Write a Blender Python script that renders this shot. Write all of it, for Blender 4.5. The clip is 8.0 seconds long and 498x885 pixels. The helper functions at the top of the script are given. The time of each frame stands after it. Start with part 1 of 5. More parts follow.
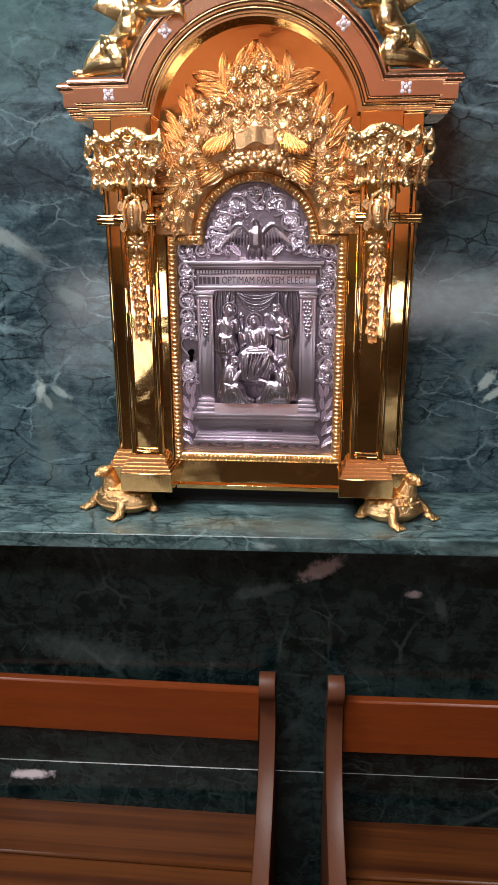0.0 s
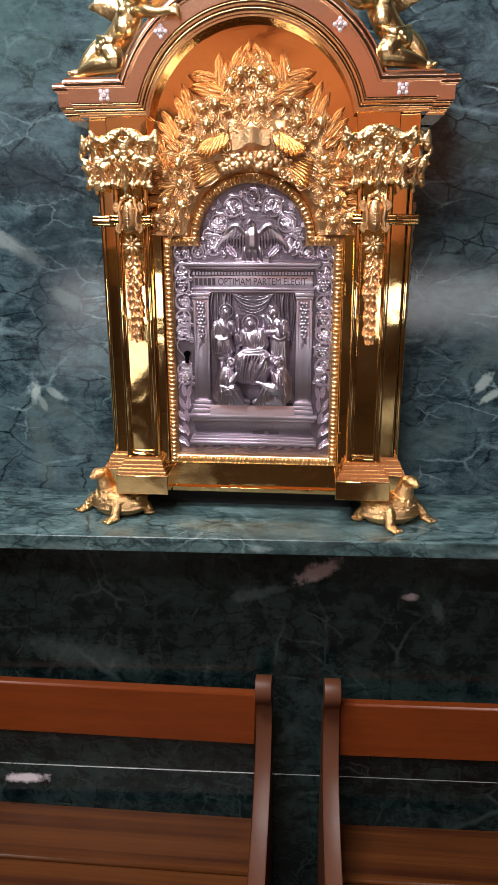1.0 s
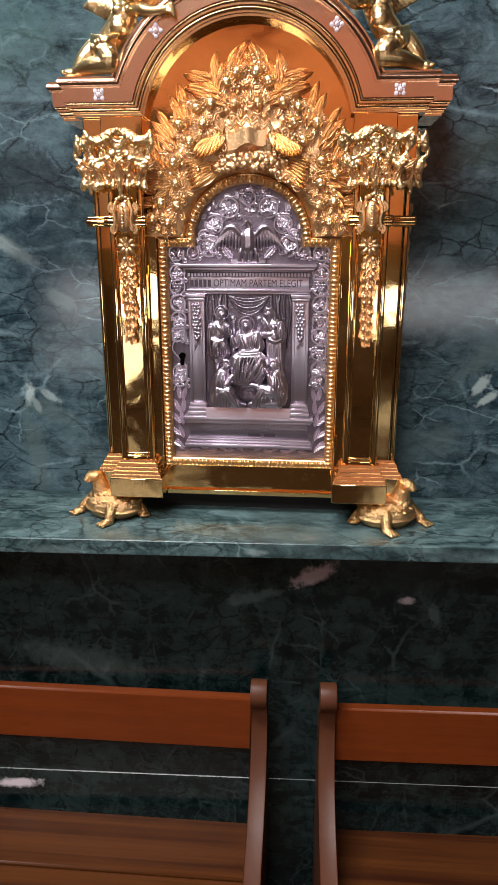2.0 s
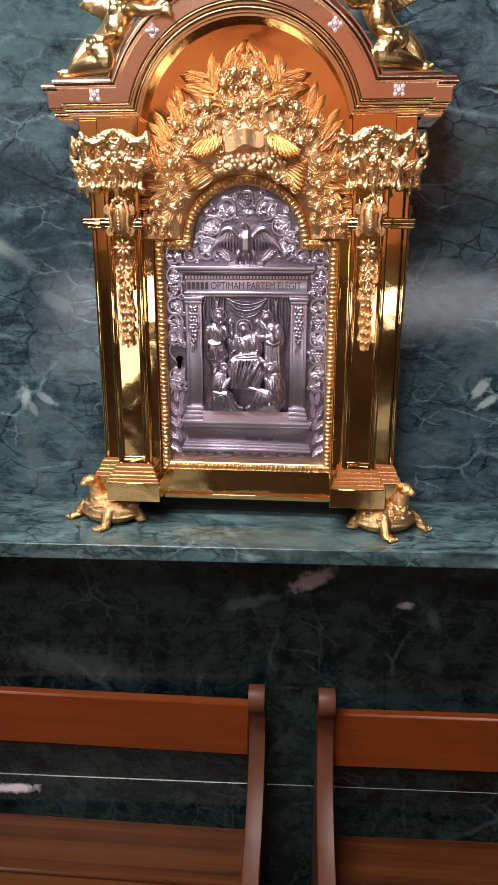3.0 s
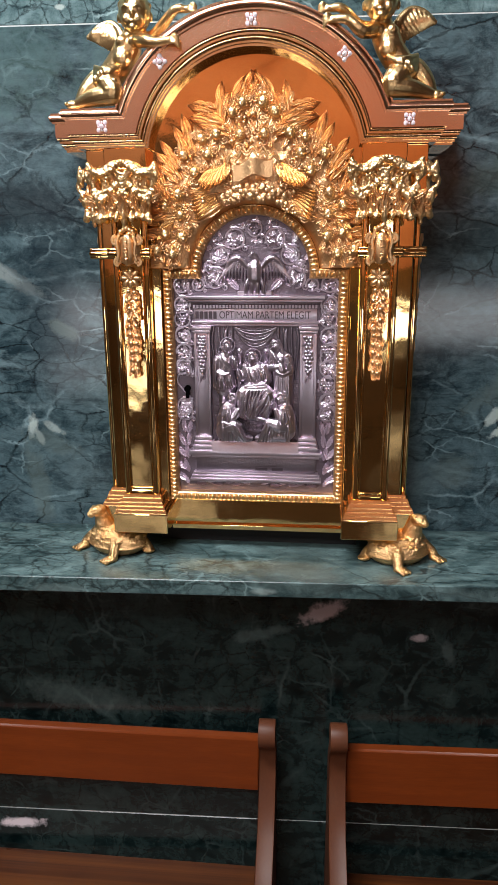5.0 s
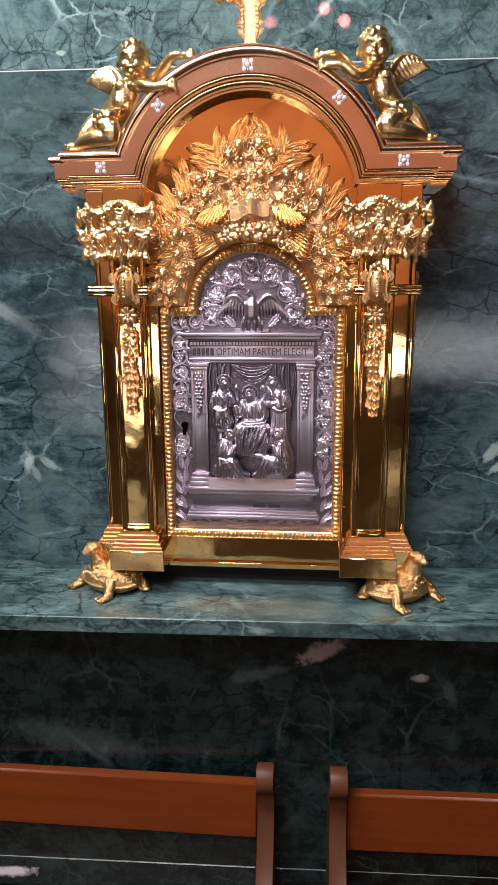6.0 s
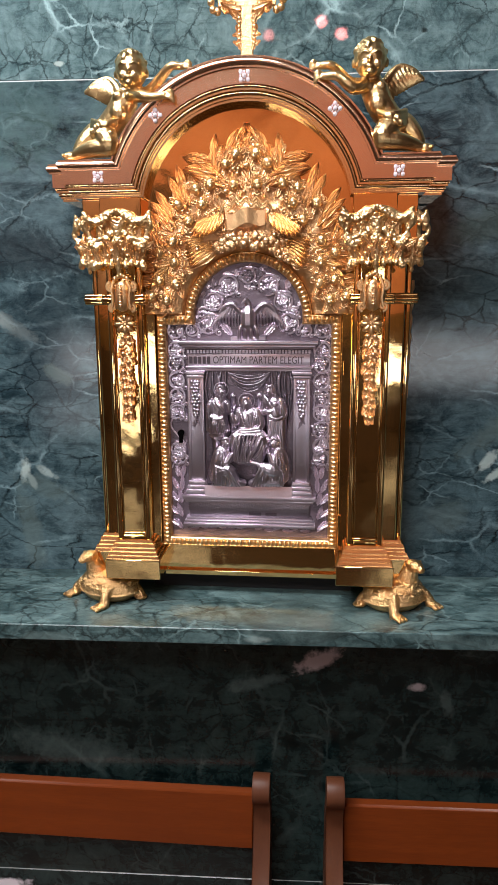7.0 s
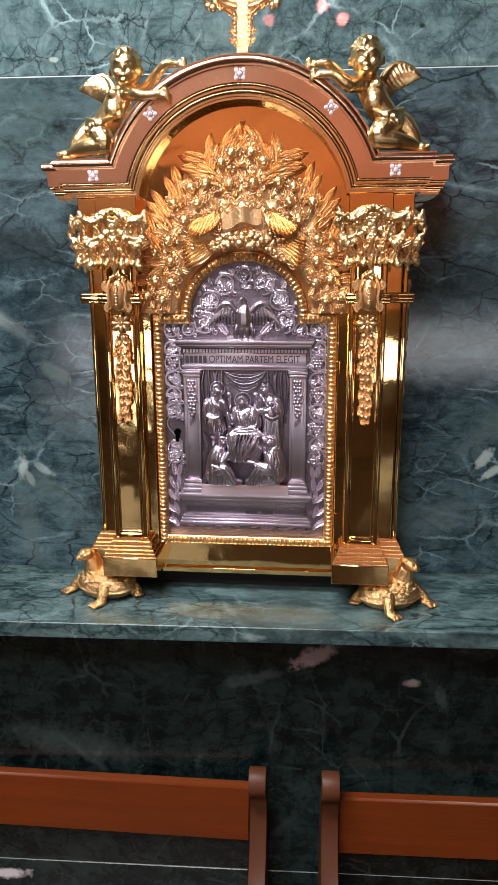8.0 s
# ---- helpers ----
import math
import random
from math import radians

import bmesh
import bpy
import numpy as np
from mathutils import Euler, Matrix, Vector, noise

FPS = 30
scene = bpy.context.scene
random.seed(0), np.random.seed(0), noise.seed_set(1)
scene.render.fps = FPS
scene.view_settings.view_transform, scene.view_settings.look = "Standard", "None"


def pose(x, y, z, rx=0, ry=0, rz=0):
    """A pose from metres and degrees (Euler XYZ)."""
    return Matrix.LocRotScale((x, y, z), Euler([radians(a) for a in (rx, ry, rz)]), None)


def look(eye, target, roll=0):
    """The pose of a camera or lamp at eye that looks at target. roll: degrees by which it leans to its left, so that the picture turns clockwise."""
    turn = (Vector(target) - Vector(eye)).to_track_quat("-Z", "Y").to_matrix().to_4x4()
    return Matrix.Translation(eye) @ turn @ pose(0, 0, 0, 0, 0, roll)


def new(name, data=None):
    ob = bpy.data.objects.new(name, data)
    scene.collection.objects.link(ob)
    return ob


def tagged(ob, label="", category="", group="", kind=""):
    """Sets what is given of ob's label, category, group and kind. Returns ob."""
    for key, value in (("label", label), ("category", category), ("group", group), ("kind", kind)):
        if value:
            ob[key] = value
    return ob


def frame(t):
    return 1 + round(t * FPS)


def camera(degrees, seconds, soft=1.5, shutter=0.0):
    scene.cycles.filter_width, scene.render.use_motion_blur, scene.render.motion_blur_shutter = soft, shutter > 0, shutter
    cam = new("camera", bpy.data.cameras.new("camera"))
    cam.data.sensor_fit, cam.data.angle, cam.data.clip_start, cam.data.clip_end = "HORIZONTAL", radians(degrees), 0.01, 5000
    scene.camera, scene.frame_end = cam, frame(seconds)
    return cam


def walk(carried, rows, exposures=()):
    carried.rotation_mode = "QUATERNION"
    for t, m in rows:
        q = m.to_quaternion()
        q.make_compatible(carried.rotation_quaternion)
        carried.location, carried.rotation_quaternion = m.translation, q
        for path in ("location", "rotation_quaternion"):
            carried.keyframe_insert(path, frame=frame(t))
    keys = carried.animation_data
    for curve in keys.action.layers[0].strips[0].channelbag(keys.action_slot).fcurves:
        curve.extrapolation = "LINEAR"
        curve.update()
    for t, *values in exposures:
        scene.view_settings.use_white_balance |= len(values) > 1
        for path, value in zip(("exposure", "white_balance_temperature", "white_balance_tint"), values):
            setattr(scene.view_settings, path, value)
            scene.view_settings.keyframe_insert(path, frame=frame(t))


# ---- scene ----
cam = camera(39.7, 8.0)
PATH = [
    (0, (0.087, -1.001, 1.51), (-0.096, 0.906, 0.935), -0.3),
    (0.5, (0.087, -1.002, 1.508), (-0.09, 0.907, 0.937), -0.2),
    (1, (0.088, -0.996, 1.51), (-0.087, 0.913, 0.938), -0.2),
    (1.5, (0.088, -0.992, 1.51), (-0.081, 0.918, 0.94), -0.1),
    (3, (0.09, -0.977, 1.514), (-0.073, 0.933, 0.943), -0.0),
    (3.5, (0.09, -0.973, 1.515), (-0.078, 0.937, 0.945), -0.1),
    (4, (0.089, -0.968, 1.517), (-0.087, 0.943, 0.953), -0.2),
    (4.5, (0.087, -0.961, 1.527), (-0.1, 0.951, 0.968), -0.3),
    (6, (0.089, -0.948, 1.539), (-0.098, 0.992, 1.093), -0.4),
    (6.5, (0.088, -0.949, 1.531), (-0.094, 1.001, 1.124), -0.3),
    (7, (0.091, -0.949, 1.537), (-0.09, 0.998, 1.118), -0.3),
    (7.5, (0.095, -0.948, 1.546), (-0.088, 0.994, 1.107), -0.3),
    (8, (0.098, -0.947, 1.555), (-0.086, 0.991, 1.097), -0.3),
]
walk(cam, [(t, look(eye, target, roll)) for t, eye, target, roll in PATH])

# ---- world and lights ----
FLOOR = 0.05          # floor level
WALL_TURN = 1.8       # the wall, shelf and benches stand turned by this against the tabernacle
M_WALL = pose(0, 0, 0, 0, 0, WALL_TURN)
world = bpy.data.worlds.new("world")
scene.world = world
world.use_nodes = True
world.node_tree.nodes["Background"].inputs[0].default_value = (0.5, 0.55, 0.6, 1)
world.node_tree.nodes["Background"].inputs[1].default_value = 0.05
scene.view_settings.exposure = 0.0


def area_lamp(name, eye, target, sx, sy, watts, colour):
    d = bpy.data.lights.new(name, "AREA")
    d.shape, d.size, d.size_y, d.energy, d.color = "RECTANGLE", sx, sy, watts, colour
    ob = new(name, d)
    ob.matrix_world = look(eye, target)
    return ob


def spot_lamp(name, eye, target, watts, colour, angle, radius=0.03):
    d = bpy.data.lights.new(name, "SPOT")
    d.energy, d.color, d.spot_size, d.spot_blend, d.shadow_soft_size = watts, colour, radians(angle), 0.5, radius
    ob = new(name, d)
    ob.matrix_world = look(eye, target)
    return ob


area_lamp("ceiling_light_lamp", (-0.55, -0.85, 3.02), (-0.5, -0.7, 0), 1.3, 0.3, 58, (0.97, 0.98, 1.0))
area_lamp("ceiling_light_lamp", (-0.7, -2.1, 3.02), (-0.6, -1.8, 0), 1.5, 0.7, 62, (0.97, 0.98, 1.0))
area_lamp("wall_washer_lamp", (0.0, -4.1, 3.02), (0.0, -4.9, 1.9), 6.0, 0.3, 95, (1.0, 0.85, 0.7))
area_lamp("window_daylight", (1.55, -4.9, 0.98), (1.55, 0, 0.98), 1.8, 0.42, 11, (0.97, 0.98, 1.0))
area_lamp("window_daylight", (-1.33, -4.9, 0.98), (-1.33, 0, 0.98), 0.96, 0.42, 6.2, (0.97, 0.98, 1.0))
for x, z, watts in ((0.295, 2.925, 1.3), (0.40, 2.865, 1.3), (0.02, 2.865, 0.5)):
    spot_lamp("downlight_lamp", (x, -2.85, z), (0.0, 0.05, 1.6), watts, (1.0, 0.28, 0.26), 40, 0.027)
area_lamp("door_daylight", (-1.66, -4.9, 0.50), (-1.66, 0, 0.50), 0.58, 0.32, 1.5, (0.97, 0.98, 1.0))


# ---- materials ----
def material(name):
    m = bpy.data.materials.new(name)
    m.use_nodes = True
    nt = m.node_tree
    return m, nt, nt.nodes["Principled BSDF"]


def node(nt, kind, **kw):
    n = nt.nodes.new(kind)
    for k, v in kw.items():
        n.inputs[k.replace("_", " ")].default_value = v
    return n


def ramp(nt, fac, stops):
    r = nt.nodes.new("ShaderNodeValToRGB")
    while len(r.color_ramp.elements) < len(stops):
        r.color_ramp.elements.new(0.5)
    for e, (p, c) in zip(r.color_ramp.elements, stops):
        e.position = p
        e.color = (c, c, c, 1) if isinstance(c, (int, float)) else (*c, 1)
    nt.links.new(fac, r.inputs[0])
    return r.outputs[0]


def math_node(nt, op, a, b):
    n = nt.nodes.new("ShaderNodeMath")
    n.operation = op
    for i, v in enumerate((a, b)):
        if isinstance(v, (int, float)):
            n.inputs[i].default_value = v
        else:
            nt.links.new(v, n.inputs[i])
    return n.outputs[0]


def mixed(nt, fac, a, b, blend="MIX"):
    n = nt.nodes.new("ShaderNodeMix")
    n.data_type, n.blend_type = "RGBA", blend
    for i, v in ((0, fac), (6, a), (7, b)):
        if isinstance(v, (int, float)):
            n.inputs[i].default_value = v
        elif isinstance(v, tuple):
            n.inputs[i].default_value = (*v, 1)
        else:
            nt.links.new(v, n.inputs[i])
    return n.outputs[2]


def noise_node(nt, vec, scale, detail=4.0, rough=0.55, distort=0.0):
    n = node(nt, "ShaderNodeTexNoise", Scale=scale, Detail=detail, Roughness=rough, Distortion=distort)
    nt.links.new(vec, n.inputs["Vector"])
    return n


def bump(nt, bsdf, height, strength, distance):
    b = node(nt, "ShaderNodeBump", Strength=strength, Distance=distance)
    nt.links.new(height, b.inputs["Height"])
    nt.links.new(b.outputs[0], bsdf.inputs["Normal"])


def position(nt):
    return nt.nodes.new("ShaderNodeNewGeometry").outputs["Position"]


def metal(name, colour, rough, grain=0.0, grain_scale=300.0, relief=0.0, relief_scale=120.0, tarnish=0.12, wave=0.0):
    m, nt, b = material(name)
    p = position(nt)
    n1 = noise_node(nt, p, 9.0, 5)
    n2 = noise_node(nt, p, grain_scale, 3)
    dark = tuple(c * (1 - tarnish * 2) for c in colour)
    nt.links.new(mixed(nt, ramp(nt, n1.outputs[0], ((0.35, 0), (0.7, 1))), dark, colour), b.inputs["Base Color"])
    b.inputs["Metallic"].default_value = 1.0
    r = math_node(nt, "MULTIPLY_ADD", n1.outputs[0], 0.08)
    r.node.inputs[2].default_value = rough - 0.03
    nt.links.new(r, b.inputs["Roughness"])
    if relief > 0:
        n3 = noise_node(nt, p, relief_scale, 3, 0.5, 0.6)
        bump(nt, b, n3.outputs[0], relief, 0.004)
    elif grain > 0:
        if wave > 0:
            n4 = noise_node(nt, p, 17.0, 2, 0.4)
            h = math_node(nt, "MULTIPLY_ADD", n4.outputs[0], wave)
            nt.links.new(math_node(nt, "MULTIPLY", n2.outputs[0], grain), h.node.inputs[2])
            bump(nt, b, h, 1.0, 0.001)
        else:
            bump(nt, b, n2.outputs[0], grain, 0.001)
    return m


def marble(name, dark, mid, light, stains_and_shade=(), cracks=1.0, crack_scale=15.0, stretch=(1, 1, 1), veins=0.7, gloss=0.1):
    """Polished serpentine: cloudy greens, a net of dark cracks, thin pale veins, a few pale inclusions and patches of
    painted shade.
    """
    m, nt, b = material(name)
    p0 = position(nt)
    mp = nt.nodes.new("ShaderNodeMapping")
    mp.inputs["Scale"].default_value = stretch
    nt.links.new(p0, mp.inputs[0])
    p = mp.outputs[0]
    w = noise_node(nt, p, 5.0, 5, 0.6)
    warp = nt.nodes.new("ShaderNodeVectorMath")
    warp.operation = "MULTIPLY_ADD"
    nt.links.new(w.outputs["Color"], warp.inputs[0])
    warp.inputs[1].default_value = (0.14, 0.14, 0.14)
    nt.links.new(p, warp.inputs[2])
    q = warp.outputs[0]
    big = noise_node(nt, q, 3.2, 10, 0.68, 0.2)
    fine = noise_node(nt, p, 24.0, 10, 0.78, 0.4)
    col = ramp(nt, big.outputs[0], ((0.3, dark), (0.5, mid), (0.72, light)))
    col = mixed(nt, ramp(nt, fine.outputs[0], ((0.42, 0.0), (0.75, 0.75))), col, tuple(min(1, c * 1.9) for c in light))
    col = mixed(nt, ramp(nt, fine.outputs[0], ((0.25, 0.8), (0.45, 0.0))), col, tuple(c * 0.5 for c in dark))
    # brushed streaks and a net of angular dark cracks
    tilt = nt.nodes.new("ShaderNodeMapping")
    tilt.inputs["Rotation"].default_value = (0, radians(24), 0)
    tilt.inputs["Scale"].default_value = (3.0, 3.0, 26.0)
    nt.links.new(p0, tilt.inputs[0])
    streak = noise_node(nt, tilt.outputs[0], 2.2, 8, 0.72, 0.15)
    col = mixed(nt, ramp(nt, streak.outputs[0], ((0.52, 0.0), (0.72, 0.5))), col, tuple(min(1, c * 1.25) for c in light))
    col = mixed(nt, ramp(nt, streak.outputs[0], ((0.30, 0.6), (0.46, 0.0))), col, tuple(c * 0.7 for c in dark))
    w2 = noise_node(nt, p, 13.0, 6, 0.7)
    jag = nt.nodes.new("ShaderNodeVectorMath")
    jag.operation = "MULTIPLY_ADD"
    nt.links.new(w2.outputs["Color"], jag.inputs[0])
    jag.inputs[1].default_value = (0.035, 0.035, 0.035)
    nt.links.new(p, jag.inputs[2])
    q = jag.outputs[0]
    for sc, wd, seed in ((crack_scale * 1.7, 0.05, 0.0), (crack_scale * 0.9, 0.03, 3.0), (crack_scale * 0.45, 0.02, 1.5)):
        v = node(nt, "ShaderNodeTexVoronoi", Scale=sc, Randomness=1.0)
        v.feature = "DISTANCE_TO_EDGE"
        nt.links.new(q, v.inputs["Vector"])
        mask = noise_node(nt, p, 4.0 + seed, 3)
        c = math_node(nt, "MULTIPLY", ramp(nt, v.outputs["Distance"], ((0.0, 1.0), (wd, 0.0))), ramp(nt, mask.outputs[0], ((0.43, 0.0), (0.58, cracks))))
        col = mixed(nt, c, col, tuple(x * 0.35 for x in dark))
    # pale broken veins
    for sc, wd, seed in ((2.2, 0.016, 0.0), (5.5, 0.02, 5.0), (17.0, 0.035, 9.0)):
        v = node(nt, "ShaderNodeTexVoronoi", Scale=sc, Randomness=1.0)
        v.feature = "DISTANCE_TO_EDGE"
        shift = nt.nodes.new("ShaderNodeVectorMath")
        shift.inputs[1].default_value = (seed + 1.3, 2.1, seed)
        nt.links.new(q, shift.inputs[0])
        nt.links.new(shift.outputs[0], v.inputs["Vector"])
        mask = noise_node(nt, p, 5.1 + seed, 4)
        c = math_node(nt, "MULTIPLY", ramp(nt, v.outputs["Distance"], ((0.0, 1.0), (wd, 0.0))), ramp(nt, mask.outputs[0], ((0.50, 0.0), (0.66, veins))))
        col = mixed(nt, c, col, tuple(min(1, x * 2.2 + 0.04) for x in light))
    edge = noise_node(nt, p0, 34.0, 8, 0.75)
    for x, y, z, ln, wd, turn, strength, tint in stains_and_shade:
        mpn = nt.nodes.new("ShaderNodeMapping")
        mpn.vector_type = "TEXTURE"
        mpn.inputs["Location"].default_value = (x, y, z)
        mpn.inputs["Rotation"].default_value = (0, radians(-turn), 0)
        mpn.inputs["Scale"].default_value = (ln, 5.0, wd)
        nt.links.new(p0, mpn.inputs[0])
        length = nt.nodes.new("ShaderNodeVectorMath")
        length.operation = "LENGTH"
        nt.links.new(mpn.outputs[0], length.inputs[0])
        d = math_node(nt, "ADD", length.outputs["Value"], math_node(nt, "MULTIPLY", math_node(nt, "SUBTRACT", edge.outputs[0], 0.5), 2.4))
        col = mixed(nt, ramp(nt, d, ((0.5, strength), (1.0, 0.0))), col, tint)
    nt.links.new(col, b.inputs["Base Color"])
    nt.links.new(ramp(nt, fine.outputs[0], ((0.2, gloss), (0.8, gloss * 2))), b.inputs["Roughness"])
    bump(nt, b, fine.outputs[0], 0.04 if gloss > 0.02 else 0.006, 0.002)
    return m


def wood(name, base, dark, along=(1, 14, 14), scale=3.0, rough=0.35, stripes=0.6):
    m, nt, b = material(name)
    mp = nt.nodes.new("ShaderNodeMapping")
    mp.inputs["Scale"].default_value = along
    nt.links.new(position(nt), mp.inputs[0])
    n1 = noise_node(nt, mp.outputs[0], scale, 5, 0.55, 0.6)
    n2 = noise_node(nt, mp.outputs[0], scale * 12, 3)
    n3 = noise_node(nt, position(nt), 6.0, 3)
    col = mixed(nt, ramp(nt, n1.outputs[0], ((0.42, stripes), (0.62, 0.0))), base, dark)
    col = mixed(nt, ramp(nt, n2.outputs[0], ((0.35, 0.35), (0.6, 0.0))), col, dark)
    col = mixed(nt, ramp(nt, n3.outputs[0], ((0.4, 0.0), (0.7, 0.25))), col, tuple(c * 1.25 for c in base))
    nt.links.new(col, b.inputs["Base Color"])
    nt.links.new(ramp(nt, n3.outputs[0], ((0.3, rough - 0.07), (0.7, rough + 0.08))), b.inputs["Roughness"])
    b.inputs["Specular IOR Level"].default_value = 0.3
    bump(nt, b, n2.outputs[0], 0.08, 0.001)
    return m


def plain(name, base, rough, spread=0.15, scale=8.0):
    m, nt, b = material(name)
    n = noise_node(nt, position(nt), scale, 5)
    nt.links.new(mixed(nt, n.outputs[0], tuple(c * (1 - spread) for c in base), tuple(min(1, c * (1 + spread)) for c in base)), b.inputs["Base Color"])
    b.inputs["Roughness"].default_value = rough
    n2 = noise_node(nt, position(nt), scale * 30, 3)
    bump(nt, b, n2.outputs[0], 0.05, 0.001)
    return m


PALE = (0.42, 0.5, 0.48)
PINK = (0.55, 0.45, 0.46)
GREY = (0.10, 0.135, 0.13)
mat_wall_up = marble("polished_green_marble", (0.006, 0.014, 0.020), (0.022, 0.044, 0.055), (0.078, 0.122, 0.136), stretch=(0.8, 1, 1.3), cracks=0.95, veins=0.9, gloss=0.065, stains_and_shade=(
    (-0.362, 0.09, 1.268, 0.010, 0.022, -15, 0.75, PALE), (-0.352, 0.09, 1.25, 0.006, 0.018, 20, 0.5, PALE), (-0.325, 0.09, 1.262, 0.022, 0.007, -30, 0.45, PALE), (0.357, 0.09, 1.288, 0.026, 0.009, 50, 0.75, PALE), (0.372, 0.09, 1.268, 0.024, 0.008, 35, 0.8, PALE),
    # broad dark patches paint shade beside the case, the broad teal one brighter light
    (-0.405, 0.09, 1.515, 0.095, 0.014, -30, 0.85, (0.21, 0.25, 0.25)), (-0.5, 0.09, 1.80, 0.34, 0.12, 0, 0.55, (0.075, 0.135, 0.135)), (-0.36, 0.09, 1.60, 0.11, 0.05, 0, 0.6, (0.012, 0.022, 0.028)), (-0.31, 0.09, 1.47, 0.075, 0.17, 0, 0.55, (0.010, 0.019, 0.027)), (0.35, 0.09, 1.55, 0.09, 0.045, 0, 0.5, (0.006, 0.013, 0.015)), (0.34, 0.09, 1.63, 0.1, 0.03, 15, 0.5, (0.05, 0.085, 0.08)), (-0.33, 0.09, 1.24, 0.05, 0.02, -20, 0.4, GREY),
    (-0.30, 0.09, 1.42, 0.03, 0.012, -30, 0.6, GREY), (-0.36, 0.09, 1.17, 0.02, 0.09, 8, 0.45, GREY),
    (0.36, 0.09, 1.33, 0.06, 0.02, 30, 0.5, GREY),
    (0.30, 0.09, 1.20, 0.04, 0.03, 30, 0.35, GREY)))
mat_wall_top = marble("pale_green_marble", (0.026, 0.052, 0.060), (0.068, 0.118, 0.128), (0.15, 0.222, 0.23), cracks=0.8, crack_scale=20, veins=1.0, gloss=0.010, stains_and_shade=(
    (0.235, 0.09, 1.885, 0.006, 0.005, 0, 0.9, (0.01, 0.015, 0.015)), (-0.27, 0.09, 1.855, 0.008, 0.004, 0, 0.9, PALE)))
# the green stone again, colours darkened for the shade below the shelf
mat_wall_low = marble("shaded_green_marble", (0.001, 0.0036, 0.0038), (0.0028, 0.0085, 0.009), (0.023, 0.038, 0.036), cracks=0.5, veins=0.4, stains_and_shade=(
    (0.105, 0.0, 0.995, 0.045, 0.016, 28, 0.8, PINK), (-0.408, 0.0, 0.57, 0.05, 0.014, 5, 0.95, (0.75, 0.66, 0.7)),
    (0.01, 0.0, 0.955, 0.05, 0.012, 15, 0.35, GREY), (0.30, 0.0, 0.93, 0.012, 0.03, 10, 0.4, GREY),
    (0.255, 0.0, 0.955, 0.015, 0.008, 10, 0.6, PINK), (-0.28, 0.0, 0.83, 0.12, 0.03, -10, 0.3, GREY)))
mat_shelf = marble("green_shelf_marble", (0.006, 0.016, 0.018), (0.029, 0.058, 0.061), (0.125, 0.19, 0.19), stretch=(0.75, 1.5, 1.0), cracks=0.9, crack_scale=24, veins=0.45, gloss=0.22,
                   stains_and_shade=((0.02, -0.10, 1.085, 0.02, 0.006, 0, 0.35, PALE), (-0.27, -0.11, 1.08, 0.05, 0.012, 0, 0.5, GREY), (0.08, -0.05, 1.1, 0.08, 0.02, 0, 0.3, GREY)))
mat_grout = plain("pale_joint_filler", (0.62, 0.66, 0.66), 0.7)
mat_gold = metal("polished_gold", (0.95, 0.63, 0.27), 0.05, grain=0.02, tarnish=0.05, wave=1.1)
# the same gold, the orange ceiling reflection put into its colour
mat_gold_field = metal("warm_reflection_gold", (0.97, 0.57, 0.235), 0.06, grain=0.02, tarnish=0.05, wave=1.1)
# cornice gold with a pinkish reflection mixed into the base colour
mat_gold_rose = metal("rosy_reflection_gold_moulding", (0.92, 0.60, 0.42), 0.15, grain=0.03, tarnish=0.07, wave=0.5)
mat_gold_soft = metal("soft_gold_moulding", (0.95, 0.66, 0.36), 0.14, grain=0.03, tarnish=0.07, wave=0.5)
mat_gold_satin = metal("cast_gold", (1.0, 0.64, 0.33), 0.38, relief=0.2, relief_scale=260, tarnish=0.08)
mat_gold_chased = metal("chased_gold", (1.0, 0.615, 0.315), 0.41, relief=0.35, relief_scale=240, tarnish=0.10)
mat_gold_bright = metal("burnished_pale_gold", (1.0, 0.68, 0.35), 0.35, relief=0.35, relief_scale=220, tarnish=0.06)
mat_gold_step = metal("satin_orange_gold", (1.0, 0.60, 0.27), 0.2, grain=0.03, tarnish=0.08)
mat_gold_pale = metal("pale_worn_gold", (1.0, 0.69, 0.38), 0.38, relief=0.2, relief_scale=220, tarnish=0.05)
mat_silver = metal("old_silver", (0.84, 0.735, 0.85), 0.32, grain=0.15, grain_scale=250, tarnish=0.14)
mat_silver_chased = metal("chased_silver", (0.76, 0.66, 0.76), 0.31, relief=0.12, relief_scale=300, tarnish=0.14)
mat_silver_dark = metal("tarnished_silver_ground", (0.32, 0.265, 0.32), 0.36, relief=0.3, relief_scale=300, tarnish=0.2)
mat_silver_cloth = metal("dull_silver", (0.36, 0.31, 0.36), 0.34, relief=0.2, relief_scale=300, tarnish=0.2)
mat_key, _nt, _b = material("black_keyhole")
_b.inputs["Base Color"].default_value = (0.002, 0.002, 0.002, 1)
_b.inputs["Specular IOR Level"].default_value = 0.0
_b.inputs["Roughness"].default_value = 1.0
mat_bench = wood("red_brown_bench_wood", (0.185, 0.036, 0.006), (0.10, 0.018, 0.004), rough=0.36, stripes=0.4)
mat_end = wood("bench_end_wood", (0.105, 0.034, 0.014), (0.07, 0.021, 0.011), along=(10, 10, 1.5), rough=0.45, stripes=0.35)
mat_seat = wood("striped_seat_wood", (0.105, 0.032, 0.008), (0.03, 0.008, 0.004), along=(0.2, 16, 16), scale=3.4, rough=0.33, stripes=0.85)
mat_room = plain("warm_plaster", (0.42, 0.36, 0.3), 0.8, 0.1, 3)
